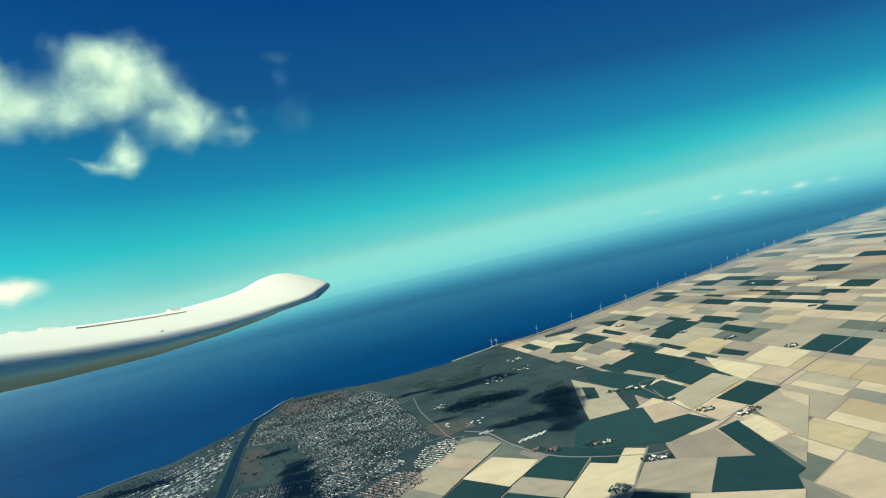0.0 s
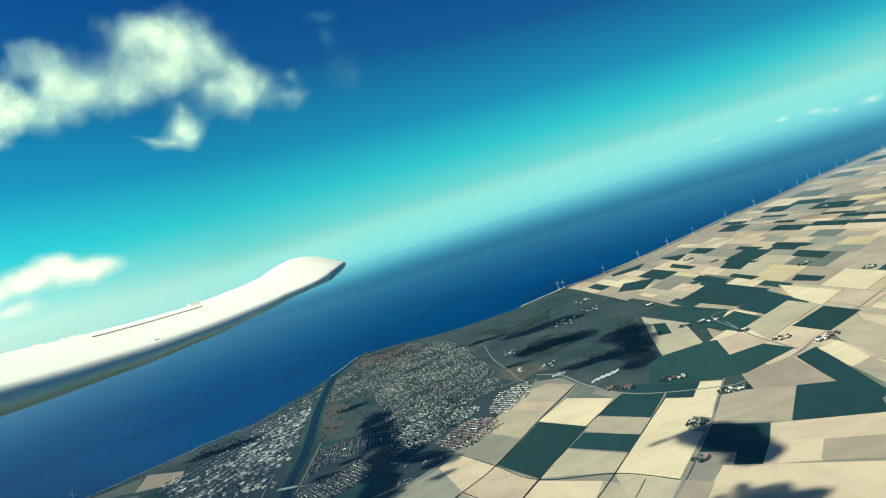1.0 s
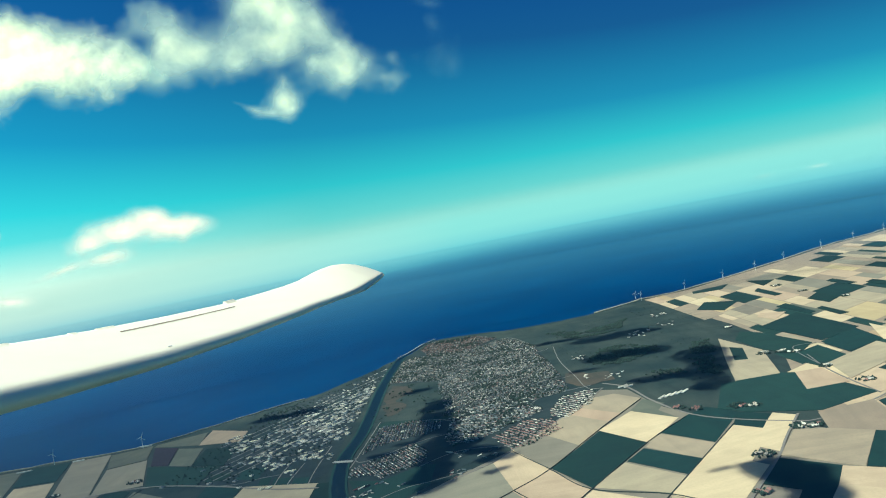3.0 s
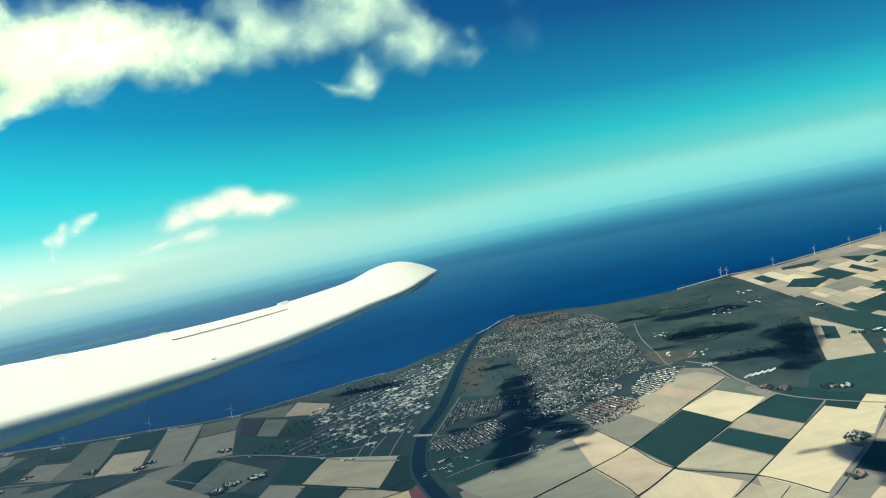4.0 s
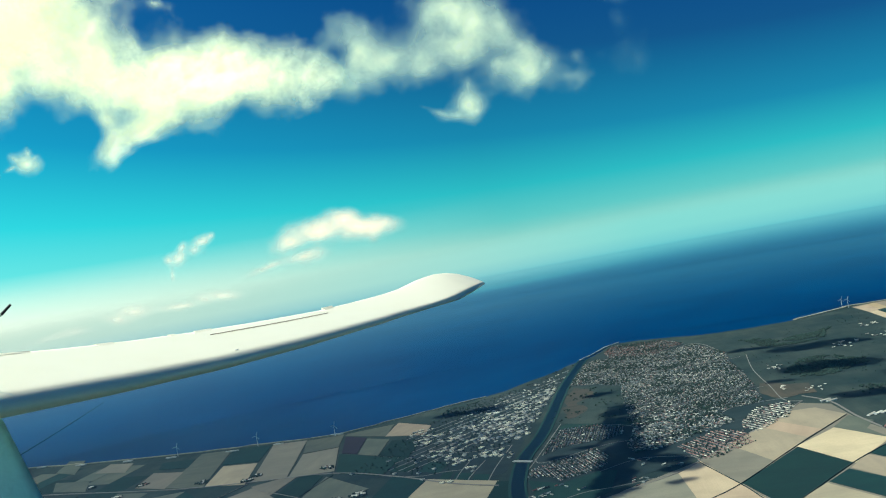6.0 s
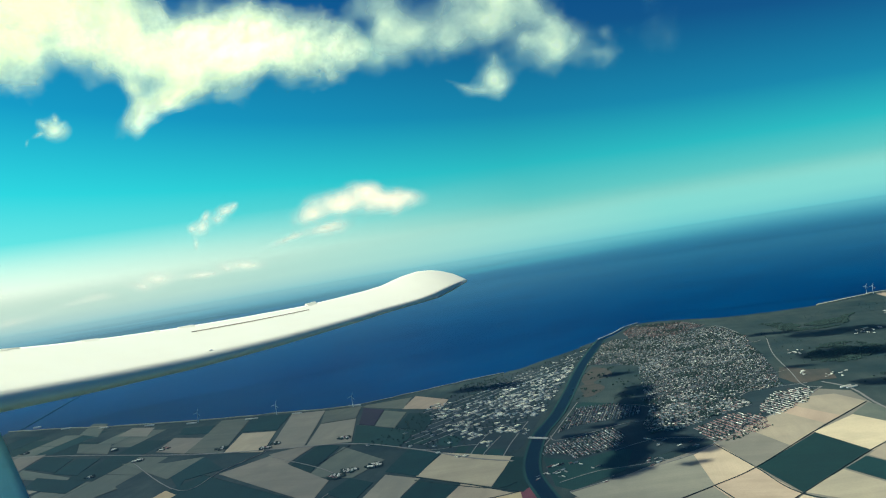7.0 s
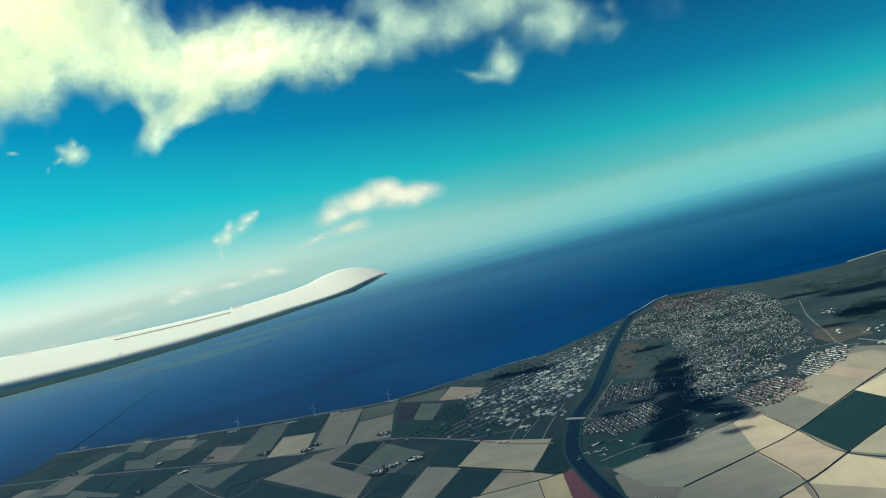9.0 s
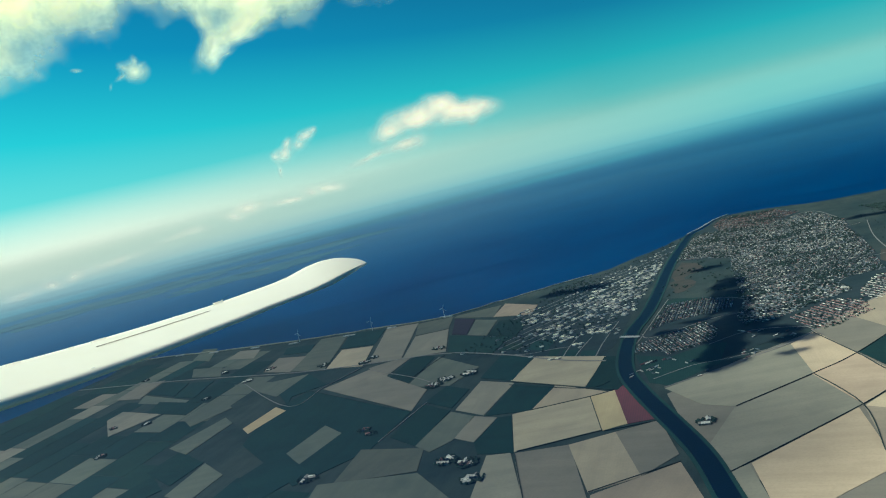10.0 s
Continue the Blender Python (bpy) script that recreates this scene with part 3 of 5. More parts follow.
sheet("ground", [(-206, 488), (-204, 481), (-156, 479), (-153, 485), (-166, 492), (-202, 498)], -0.05, 0.09, MAT["grass"], "green strip along a town ditch", category="meadow")
for plot in ([(-235, 396), (-223, 395), (-214, 368), (-223, 367)], [(-221, 393), (-211, 392), (-204, 372), (-213, 369)], [(-263, 390), (-256, 390), (-250, 378), (-256, 380)], [(-268, 420), (-252, 419), (-247, 398), (-264, 402)],
             [(-289, 416), (-275, 419), (-272, 403), (-286, 404)], [(-309, 438), (-294, 442), (-292, 425), (-308, 425)], [(-245, 399), (-238, 399), (-228, 369), (-235, 371)]):
    sheet("ground", plot, -0.05, 0.09, MAT["grass"], "empty green building plot between works streets", category="meadow")
sheet("pavement", WORKS, -0.05, 0.05, MAT["urban"], "grey yards and grass of the works", category="yards")

MODELS = []
for i, (L, w, h, r, roof, word) in enumerate(((1.5, .62, .38, .3, "redroof", "red"), (1.5, .62, .38, .3, "greyroof", "grey"), (1.1, .75, .42, .32, "redroof", "red"), (2.7, .66, .4, .28, "greyroof", "grey"), (2.2, .85, .6, .2, "paleroof", "pale"), (1.6, .75, .45, .35, "greyroof", "grey"), (4.4, .8, .5, .35, "redroof", "red"), (4.4, .8, .5, .3, "paleroof", "pale"), (4.0, .8, .5, .35, "greyroof", "grey"), (1.7, .8, .42, .3, "paleroof", "pale"), (1.7, .8, .42, .35, "redroof", "red"), (2.5, .8, .42, .35, "greyroof", "grey"))):
    ob = make_house("terrace" if L > 2.5 else "house", L, w, h, r, "wall", roof, "brick %s with a %s roof on a town street" % ("terrace" if L > 2.5 else "house", word), "house")
    MODELS.append((ob, L, w, h, r, roof))


def stuff_mesh(name, verts, faces, mat, label, category):
    me = bpy.data.meshes.new(name)
    me.from_pydata(verts, [], faces)
    me.materials.append(mat)
    return tagged(new(name, me), label, category, "", "stuff")


class Heap:
    """Many small solids gathered into one mesh."""
    def __init__(self):
        self.v, self.f = [], []

    def add(self, verts, faces):
        n = len(self.v)
        self.v += verts
        self.f += [tuple(n + i for i in f) for f in faces]

    def gabled(self, x, y, ang, L, w, h, r, z=0.0):
        c, s = math.cos(ang), math.sin(ang)
        P = [(-L / 2, -w / 2, h), (L / 2, -w / 2, h), (L / 2, w / 2, h), (-L / 2, w / 2, h), (-L / 2, 0, h + r), (L / 2, 0, h + r)]
        self.add([(x + c * a - s * b, y + s * a + c * b, z + d) for a, b, d in P], [(0, 1, 5, 4), (3, 4, 5, 2), (0, 4, 3), (1, 2, 5), (0, 3, 2, 1)])

    def block(self, x, y, ang, L, w, z0, z1):
        c, s = math.cos(ang), math.sin(ang)
        P = [(sx * L / 2, sy * w / 2, z) for z in (z0, z1) for sx, sy in ((-1, -1), (1, -1), (1, 1), (-1, 1))]
        self.add([(x + c * a - s * b, y + s * a + c * b, d) for a, b, d in P], [(0, 1, 5, 4), (1, 2, 6, 5), (2, 3, 7, 6), (3, 0, 4, 7), (4, 5, 6, 7), (3, 2, 1, 0)])

    def clump(self, x, y, z, r, h, rnd):
        """An uneven tree crown of a few lobes."""
        for _ in range(rnd.choice((3, 4, 5))):
            q = r * rnd.uniform(.45, .75)
            ox, oy, oz = rnd.uniform(-.5, .5) * r, rnd.uniform(-.5, .5) * r, rnd.uniform(.35, .8) * h
            top = [(x + ox + q * rnd.uniform(.7, 1.2) * math.cos(k * 1.256), y + oy + q * rnd.uniform(.7, 1.2) * math.sin(k * 1.256), z + oz + q * rnd.uniform(-.2, .2)) for k in range(5)]
            self.add(top + [(x + ox, y + oy, z + oz + q * .9), (x + ox, y + oy, z + oz - q * .8)], [(k, (k + 1) % 5, 5) for k in range(5)] + [((k + 1) % 5, k, 6) for k in range(5)])


roofs = {"redroof": Heap(), "greyroof": Heap(), "paleroof": Heap()}
walls, trees = Heap(), Heap()
rows_near = []
rng = random.Random(11)


def district(ring, angle, pitch, lengths, choice, gaps=0.12, bend=0.0, near=False, jitter=0.15, lane=.5, block=5):
    """Short rows of houses along bent streets inside a ring, with gardens and trees between."""
    ca, sa = math.cos(angle), math.sin(angle)
    cx, cy = sum(p[0] for p in ring) / len(ring), sum(p[1] for p in ring) / len(ring)
    R = max(math.hypot(p[0] - cx, p[1] - cy) for p in ring)

    def at(u, v):
        return cx + ca * u - sa * v + bend * 12 * math.sin(v / 37 + u / 53), cy + sa * u + ca * v + bend * 14 * math.sin(u / 29)

    def street(pts):
        run = []
        for p in pts + [None]:
            if p and inside(p, ring):
                run.append(p)
                continue
            if len(run) > 3:
                ribbon("road", run, lane, 0, 0.15, MAT["street"], "pale town street between rows of houses")
            run = []

    v, k = -R, 0
    while v < R:
        if k % 2 == 0:
            street([at(q, v - pitch * .68) for q in range(-int(R), int(R) + 1, 2)])
        if k % 8 == 3:
            street([at(v, q) for q in range(-int(R), int(R) + 1, 2)])
        u, n = -R + rng.uniform(0, 2), rng.randrange(block)
        while u < R:
            L = rng.choice(lengths) * rng.uniform(.85, 1.15)
            x, y = at(u, v)
            x2, y2 = at(u + .5, v)
            ang = math.atan2(y2 - y, x2 - x) + (math.pi / 2 if rng.random() < .08 else 0)
            x, y = x + rng.uniform(-jitter, jitter), y + rng.uniform(-jitter, jitter)
            if inside((x, y), ring):
                if rng.random() > gaps + max(0.0, (.5 if near else 1.0) * noise.noise((x * .04, y * .04, 4))):
                    rows_near.append((x, y, ang, L, rng.choice(choice), near))
                elif rng.random() < .8:
                    trees.clump(x, y, 0, rng.uniform(.5, 1.1), rng.uniform(.8, 1.5), rng)
                if rng.random() < .55:
                    q = rng.uniform(-L / 2, L / 2)
                    trees.clump(x - sa * pitch * .45 + ca * q, y + ca * pitch * .45 + sa * q, 0, rng.uniform(.35, .7), rng.uniform(.6, 1.1), rng)
            n += 1
            u += L + (rng.uniform(.04, .12) if n % block else rng.uniform(1.0, 2.2))
        k += 1
        v += pitch * (1.0 if k % 2 else 1.35)


ROWS_A = [(-202, 479), (-181, 487), (-158, 477), (-154, 461), (-162, 451), (-182, 440), (-192, 422)]
ROWS_B = [(-172, 417), (-164, 433), (-148, 416), (-146, 396), (-163, 374), (-171, 383), (-184, 380), (-187, 399)]
RED_EDGE = [(-115, 426), (-99, 457), (-83, 451), (-76, 429), (-90, 402), (-98, 400)]
PALE_EDGE = [(-88, 463), (-84, 503), (-67, 513), (-62, 501), (-63, 477), (-77, 446)]
MIDDLE = [(-152, 479), (-145, 508), (-108, 503), (-92, 474), (-103, 457), (-120, 429), (-135, 418), (-145, 434)]
CORE_PARTS = [([(-267, 719), (-262, 739), (-203, 740), (-174, 773), (-134, 707), (-127, 674), (-190, 644), (-223, 620), (-247, 623), (-261, 694)], 24),
              ([(-221, 618), (-188, 640), (-127, 669), (-109, 621), (-137, 595), (-177, 562), (-182, 553), (-197, 605)], -14),
              ([(-178, 546), (-175, 560), (-136, 592), (-108, 616), (-92, 563), (-118, 538), (-162, 501)], 48),
              ([(-163, 495), (-118, 534), (-92, 558), (-81, 516), (-108, 499), (-145, 506), (-154, 479)], 20)]
OLD = [(-266, 779), (-268, 820), (-218, 823), (-186, 786), (-203, 740), (-247, 740)]
district(ROWS_A, radians(103), 2.0, (1.3, 1.7), (1, 5, 1, 9, 5, 0), near=True, gaps=.08, jitter=.05, block=6)
district(ROWS_B, radians(-52), 2.1, (1.3, 1.7), (0, 1, 9, 5, 2, 1), near=True, gaps=.08, jitter=.05, block=6)
district(RED_EDGE, radians(-47), 2.5, (1.4, 1.8), (10, 10, 2, 0, 9), near=True, gaps=.05, jitter=.05, lane=.6, block=7)
district(PALE_EDGE, radians(-46), 2.6, (1.5, 1.9), (9, 9, 4, 9, 2), near=True, gaps=.06, jitter=.05, lane=.6, block=7)
district(MIDDLE, radians(-40), 2.1, (1.1, 1.6), (1, 4, 0, 3, 4, 1), gaps=.15, bend=.5, block=5)
for ring, ang in CORE_PARTS:
    district(ring, radians(ang), 1.75, (.6, .8, 1.2), (1, 4, 5, 1, 4, 5, 5, 1, 4, 2, 3, 4), gaps=.14, bend=.8, lane=.42, block=7)
district(OLD, radians(60), 1.8, (.9, 1.3), (0, 2, 0, 5, 2, 4), gaps=.08, bend=.6, lane=.3)
# halls on the southern edge and a few houses at the canal bend
for cx, cy, n, r in ((-111, 400, 11, 8), (-123, 369, 8, 7), (-164, 347, 10, 8), (-138, 346, 3, 7), (-151, 363, 3, 6), (-130, 404, 8, 8)):
    for _ in range(n):
        rows_near.append((cx + rng.uniform(-r, r), cy + rng.uniform(-r, r), radians(rng.choice((58, 62, 150))), rng.uniform(1.8, 3.0), rng.choice((4, 4, 1, 4, 0)), True))

made = 0
first = {}
for x, y, ang, L, kind, near in rows_near:
    ob, L0, w, h, r, roof = MODELS[kind]
    if near and made < 380:
        m4 = pose(x, y, 0.05, 0, 0, math.degrees(ang))
        if kind not in first:
            first[kind] = ob
            ob.matrix_basis = m4
        else:
            copy_thing(ob, m4)
        made += 1
    else:
        roofs[roof].gabled(x, y, ang, L, w * .74, h * .8, r * .8, 0.05)
        walls.block(x, y, ang, L - .08, w * .66, 0.05, 0.05 + h * .8)
for kind, (ob, *_) in enumerate(MODELS):
    if kind not in first:
        ob.matrix_basis = pose(-171 + 2.2 * (kind % 6), 352 + 2.5 * (kind // 6) + 1.3 * kind, 0.05, 0, 0, 60)

# works: large pale sheds in rows along the canal
SHEDS = []
for i, (L, w, h, roof) in enumerate(((3.1, 2.5, .7, "hallroof"), (2.2, 1.9, .6, "paleroof"), (2.6, 2.1, .6, "greyroof"), (4.2, 3.1, .8, "paleroof"), (1.8, 1.4, .5, "hallroof"))):
    SHEDS.append((make_shed("warehouse", L, w, h, roof, "flat-roofed %s works hall near the canal" % ({"paleroof": "pale", "hallroof": "cream"}.get(roof, "dark")),), L, w))
used = set()
ca, sa = math.cos(radians(74)), math.sin(radians(74))
made = 0
DENSE = [(-297, 598), (-286, 660), (-273, 704), (-261, 671), (-228, 526), (-212, 459), (-228, 454), (-255, 458), (-273, 456), (-293, 492), (-306, 544)]
CLUSTERS = ((-271, 439, 9), (-232, 373, 7), (-263, 450, 9), (-202, 380, 7), (-229, 402, 4), (-255, 429, 8), (-294, 475, 14), (-318, 499, 10), (-230, 434, 9), (-240, 419, 7), (-214, 427, 6))


def hall(k, x, y, turn):
    ob, L, w = SHEDS[k]
    m4 = pose(x, y, 0.05, 0, 0, turn)
    if k in used:
        copy_thing(ob, m4)
    else:
        ob.matrix_basis = m4
        used.add(k)


taken = []
for cx, cy, r in CLUSTERS:
    for _ in range(int(r * r * .2) + 2):
        x, y = cx + rng.uniform(-r, r), cy + rng.uniform(-r, r)
        if inside((x, y), WORKS) and all(math.hypot(x - a, y - b) > 2.8 for a, b in taken):
            taken.append((x, y))
            hall(rng.choice((0, 0, 1, 1, 2, 4)), x, y, 74 + rng.choice((0, 90)) + rng.uniform(-2, 2))
            made += 1
v = -70.0
row = 0
while v < 70:
    u = -170.0
    while u < 170:
        x, y = -271 + ca * u - sa * v, 558 + sa * u + ca * v
        k = rng.choice((0, 1, 1, 2, 3, 2, 4, 2, 1))
        ob, L, w = SHEDS[k]
        if inside((x, y), WORKS) and all(math.hypot(x - a, y - b) > 3.4 for a, b in taken):
            dens = (.62 if noise.noise((x * .05, y * .05, 2)) > -.18 else .22) if inside((x, y), DENSE) else .05
            if rng.random() < dens and made < 295:
                hall(k, x, y, 74 + rng.choice((0, 0, 90)) + rng.uniform(-2, 2))
                made += 1
            elif dens > .1 and rng.random() < .45:
                a2 = radians(74 + rng.choice((0, 90)))
                q = rng.uniform(.8, 1.6)
                walls.block(x, y, a2, q * 1.3, q, 0.05, .45)
                roofs[rng.choice(("paleroof", "paleroof", "greyroof"))].block(x, y, a2, q * 1.3 + .08, q + .08, .45, .55)
            elif rng.random() < (.5 if y > 400 else .12):
                trees.clump(x, y, 0, rng.uniform(.5, 1.1), 1.2, rng)
        u += L + rng.uniform(.8, 2.6)
    row += 1
    v += 3.6 if row % 2 else 4.9
for _ in range(260):
    x, y = rng.uniform(-335, -290), rng.uniform(535, 598)
    if inside((x, y), WORKS) and inside((x, y), [(-334, 553), (-332, 590), (-308, 596), (-291, 558), (-309, 542)]):
        trees.clump(x, y, 0, rng.uniform(.5, 1.0), rng.uniform(.8, 1.4), rng)
for v in (-42, -33.5, -25, -16.5, -8, .5, 9, 17.5, 26):
    pts = [(-271 + ca * u - sa * v, 558 + sa * u + ca * v) for u in range(-150, 130, 6)]
    pts = [p for p in pts if inside(p, WORKS)]
    if len(pts) > 4:
        ribbon("road", pts, .8, 0, 0.14, MAT["street"], "pale works street between the halls")

# farms: a few barns under trees
BARN = make_house("barn", 2.4, 1.4, .7, .6, "wall", "redroof", "brick farm barn with a red roof among trees", "barn")
BARN2 = make_house("barn", 3.4, 1.7, .8, .5, "wall", "paleroof", "long farm barn with a pale roof among trees", "barn")
placed = [False, False]


def farm(x, y, n=4, r=6.0, ring=9, red=False):
    for i in range(n):
        k = 0 if red or rng.random() < .2 else 1
        a = rng.uniform(0, 6.28)
        m4 = pose(x + r * .55 * math.cos(a), y + r * .55 * math.sin(a), .1, 0, 0, rng.choice((18, 115)) + rng.uniform(-6, 6))
        ob = (BARN, BARN2)[k]
        if placed[k]:
            copy_thing(ob, m4)
        else:
            ob.matrix_basis, placed[k] = m4, True
    for i in range(ring * 4):
        a, q = rng.uniform(0, 6.28), rng.uniform(.45, 1.15)
        trees.clump(x + r * q * math.cos(a), y + r * q * .9 * math.sin(a), .1, rng.uniform(.5, 1.0), rng.uniform(.7, 1.4), rng)


for x, y in ((17, 432), (24, 430), (40, 387), (46, 386), (20, 353), (43, 549), (54, 547), (60, 542), (70, 494), (82, 454), (97, 432), (105, 790), (128, 727), (150, 652), (171, 574), (-397, 397), (-397, 408), (-439, 397), (-345, 418), (-494, 369), (-555, 395), (-500, 397), (-661, 387), (-500, 335), (-535, 280), (-506, 288), (-277, 224), (-477, 237), (-115, 288), (29, 660), (89, 849), (277, 640), (240, 720), (300, 880), (350, 990), (260, 960), (230, 560)):
    farm(x, y, rng.choice((2, 3, 4)), rng.uniform(3, 5))
for x, y in ((-13, 442), (-4, 436), (16, 312), (104, 436), (-290, 278), (-282, 275)):
    farm(x, y, 4, 3.6, 6, True)
for x, y in ((-293, 342), (-291, 353), (-280, 362), (-202, 246), (-190, 232), (-214, 247)):
    farm(x, y, 6, 5.0, 16)

# glasshouses: four white ridged roofs side by side
GLASS = make_house("glasshouse", 6.4, 1.5, .5, .4, "white", "paleroof", "long white glasshouse in a row beside the road", "glasshouse")
for i in range(5):
    m4 = pose(-22.0 + i * 3.26, 469.0 + i * 1.96, .1, 0, 0, 62)
    GLASS.matrix_basis = m4 if i == 0 else GLASS.matrix_basis
    if i:
        copy_thing(GLASS, m4)
for i in range(2):
    copy_thing(GLASS, pose(-46 + i * 3.4, 508 - i * 1.6, .1, 0, 0, 40))

# woods on the moor and along the shore
WOOD = [(-130, 731), (-87, 819), (-32, 868), (26, 696), (15, 634), (6, 503), (-18, 487), (-54, 539), (-86, 581)]
for _ in range(1100):
    x, y = rng.uniform(-148, 30), rng.uniform(469, 906)
    if inside((x, y), WOOD) and noise.noise((x * .028, y * .014, 3)) > -.02:
        trees.clump(x, y, 0, rng.uniform(.3, .7), rng.uniform(.5, 1.0), rng)
for ring in ([(-131, 767), (-89, 744), (-65, 774), (-54, 793), (-60, 731), (-75, 712), (-105, 715)], [(-79, 593), (-70, 643), (-53, 649), (-21, 622), (-36, 596), (-53, 577)], [(-29, 541), (-12, 541), (-6, 523), (-28, 522)], [(0, 622), (13, 629), (15, 570), (10, 510), (1, 524), (-2, 585)]):
    xs, ys = [p[0] for p in ring], [p[1] for p in ring]
    for _ in range(int((max(xs) - min(xs)) * (max(ys) - min(ys)) * .8)):
        x, y = rng.uniform(min(xs) - 6, max(xs) + 6), rng.uniform(min(ys) - 6, max(ys) + 6)
        if inside((x + 7 * noise.noise((x * .1, y * .1, 5)), y + 9 * noise.noise((x * .1, y * .1, 8))), ring) and noise.noise((x * .07, y * .05, 6)) > -.3:
            trees.clump(x, y, 0, rng.uniform(.6, 1.2), rng.uniform(.5, .9), rng)
for cx, cy, n, r in ((-42, 690, 14, 10), (-25, 780, 10, 9), (-88, 621, 9, 7), (-54, 544, 8, 7), (-75, 549, 6, 5), (-19, 717, 6, 7)):
    for _ in range(n):
        x, y, L = cx + rng.uniform(-r, r), cy + rng.uniform(-r, r) * 1.5, rng.uniform(1.5, 3.2)
        roofs["paleroof"].gabled(x, y, radians(rng.choice((28, 125))), L, 1.0, .5, .3, 0.1)
        walls.block(x, y, radians(30), L * .5, .9, 0.05, .55)
for _ in range(500):
    x, y = rng.uniform(-246, -166), rng.uniform(484, 621)
    if inside((x, y), MOOR) and noise.noise((x * .08, y * .08, 9)) > .1:
        trees.clump(x, y, 0, rng.uniform(.5, 1.0), rng.uniform(.7, 1.3), rng)
for kind, h in roofs.items():
    stuff_mesh("house_roofs", h.v, h.f, MAT[kind], {"redroof": "red tiled roofs of the packed town houses", "greyroof": "grey tiled roofs of the packed town houses", "paleroof": "pale flat roofs of the packed town houses"}[kind], "roofs")
stuff_mesh("house_walls", walls.v, walls.f, MAT["wall"], "brick walls of the packed town houses", "walls")
stuff_mesh("trees", trees.v, trees.f, MAT["leaf"], "dark green trees among houses, farms and moor", "trees")

# ---- wind turbines ----


def make_turbine(h):
    root = tagged(new("wind_turbine"), "white three-bladed wind turbine on the sea dike", "wind turbine", "turbines along the dike")
    bm = bmesh.new()
    bmesh.ops.create_cone(bm, cap_ends=True, segments=12, radius1=.26, radius2=.14, depth=h)
    bmesh.ops.translate(bm, vec=(0, 0, h / 2), verts=bm.verts)
    part("tower", bm, MAT["white"], root)
    bm = bmesh.new()
    box(bm, -.25, .25, -.5, .7, h - .1, h + .4)
    nac = part("nacelle", bm, MAT["white"], root)
    for k in range(3):
        bm = bmesh.new()
        a = radians(20 + 120 * k)
        ring = [(.10, 0), (.30, .8), (.22, 3), (.06, h * .42), (-.04, h * .42), (-.08, .8)]
        lo = [bm.verts.new((x * math.cos(a) + z * math.sin(a), -.62, h + .15 - x * math.sin(a) + z * math.cos(a))) for x, z in ring]
        hi = [bm.verts.new((v.co.x, -.52, v.co.z)) for v in lo]
        bm.faces.new(lo)
        bm.faces.new(hi[::-1])
        for i in range(6):
            bm.faces.new((lo[i], lo[(i + 1) % 6], hi[(i + 1) % 6], hi[i]))
        part("blade", bm, MAT["white"], nac)
    return root


TURBINE = make_turbine(8.2)
spots = [(-44, 896), (-50, 900), (3, 924), (47, 967), (86, 1002), (125, 1056), (181, 1130), (230, 1179), (277, 1219), (316, 1273), (341, 1308), (367, 1338), (407, 1382), (429, 1399), (518, 1490), (624, 1593), (-405, 508), (-472, 491), (-547, 474)]
for i, (x, y) in enumerate(spots):
    m4 = pose(x, y, 0.3, 0, 0, 20 + (i * 37) % 25)
    if i == 0:
        TURBINE.matrix_basis = m4
    else:
        copy_thing(TURBINE, m4)

# bridge, pier
BR = tagged(new("bridge"), "flat pale road bridge over the canal", "bridge")
bm = bmesh.new()
box(bm, -6.5, 6.5, -.9, .9, .5, .8)
part("deck", bm, MAT["quay"], BR)
for s in (-1, 1):
    bm = bmesh.new()
    box(bm, -6.5, 6.5, s * .8 - .06, s * .8 + .06, .8, 1.1)
    part("parapet", bm, MAT["quay"], BR)
for x in (-2.4, 0, 2.4):
    bm = bmesh.new()
    box(bm, x - .3, x + .3, -.7, .7, -.2, .5)
    part("pier", bm, MAT["quay"], BR)
BR.matrix_basis = pose(-199, 411, 0, 0, 0, -10)
for i, (x, y) in enumerate([(-783, 476), (-722, 467), (-662, 466), (-604, 469), (-552, 472), (-489, 480), (-451, 493), (-406, 512)]):
    bm = bmesh.new()
    box(bm, -5 - i % 3, 4 + i % 2, -.8, .8, -.6, .9)
    bmesh.ops.rotate(bm, cent=(0, 0, 0), matrix=Matrix.Rotation(radians(12), 3, "Z"), verts=bm.verts)
    bmesh.ops.translate(bm, vec=(x, y, 0), verts=bm.verts)
    tagged(mesh_ob("landing_stage", bm, MAT["quay"]), "low pale stone landing stage on the shore", "quay", "", "structure")
ribbon("harbour_wall", [(-281, 749), (-277, 772), (-276, 814), (-268, 840)], 1.1, -1, 1.0, MAT["quay"], "pale stone harbour wall at the mouth")

# ---- haze: thin glowing curtains put in to paint haze over land and water ----


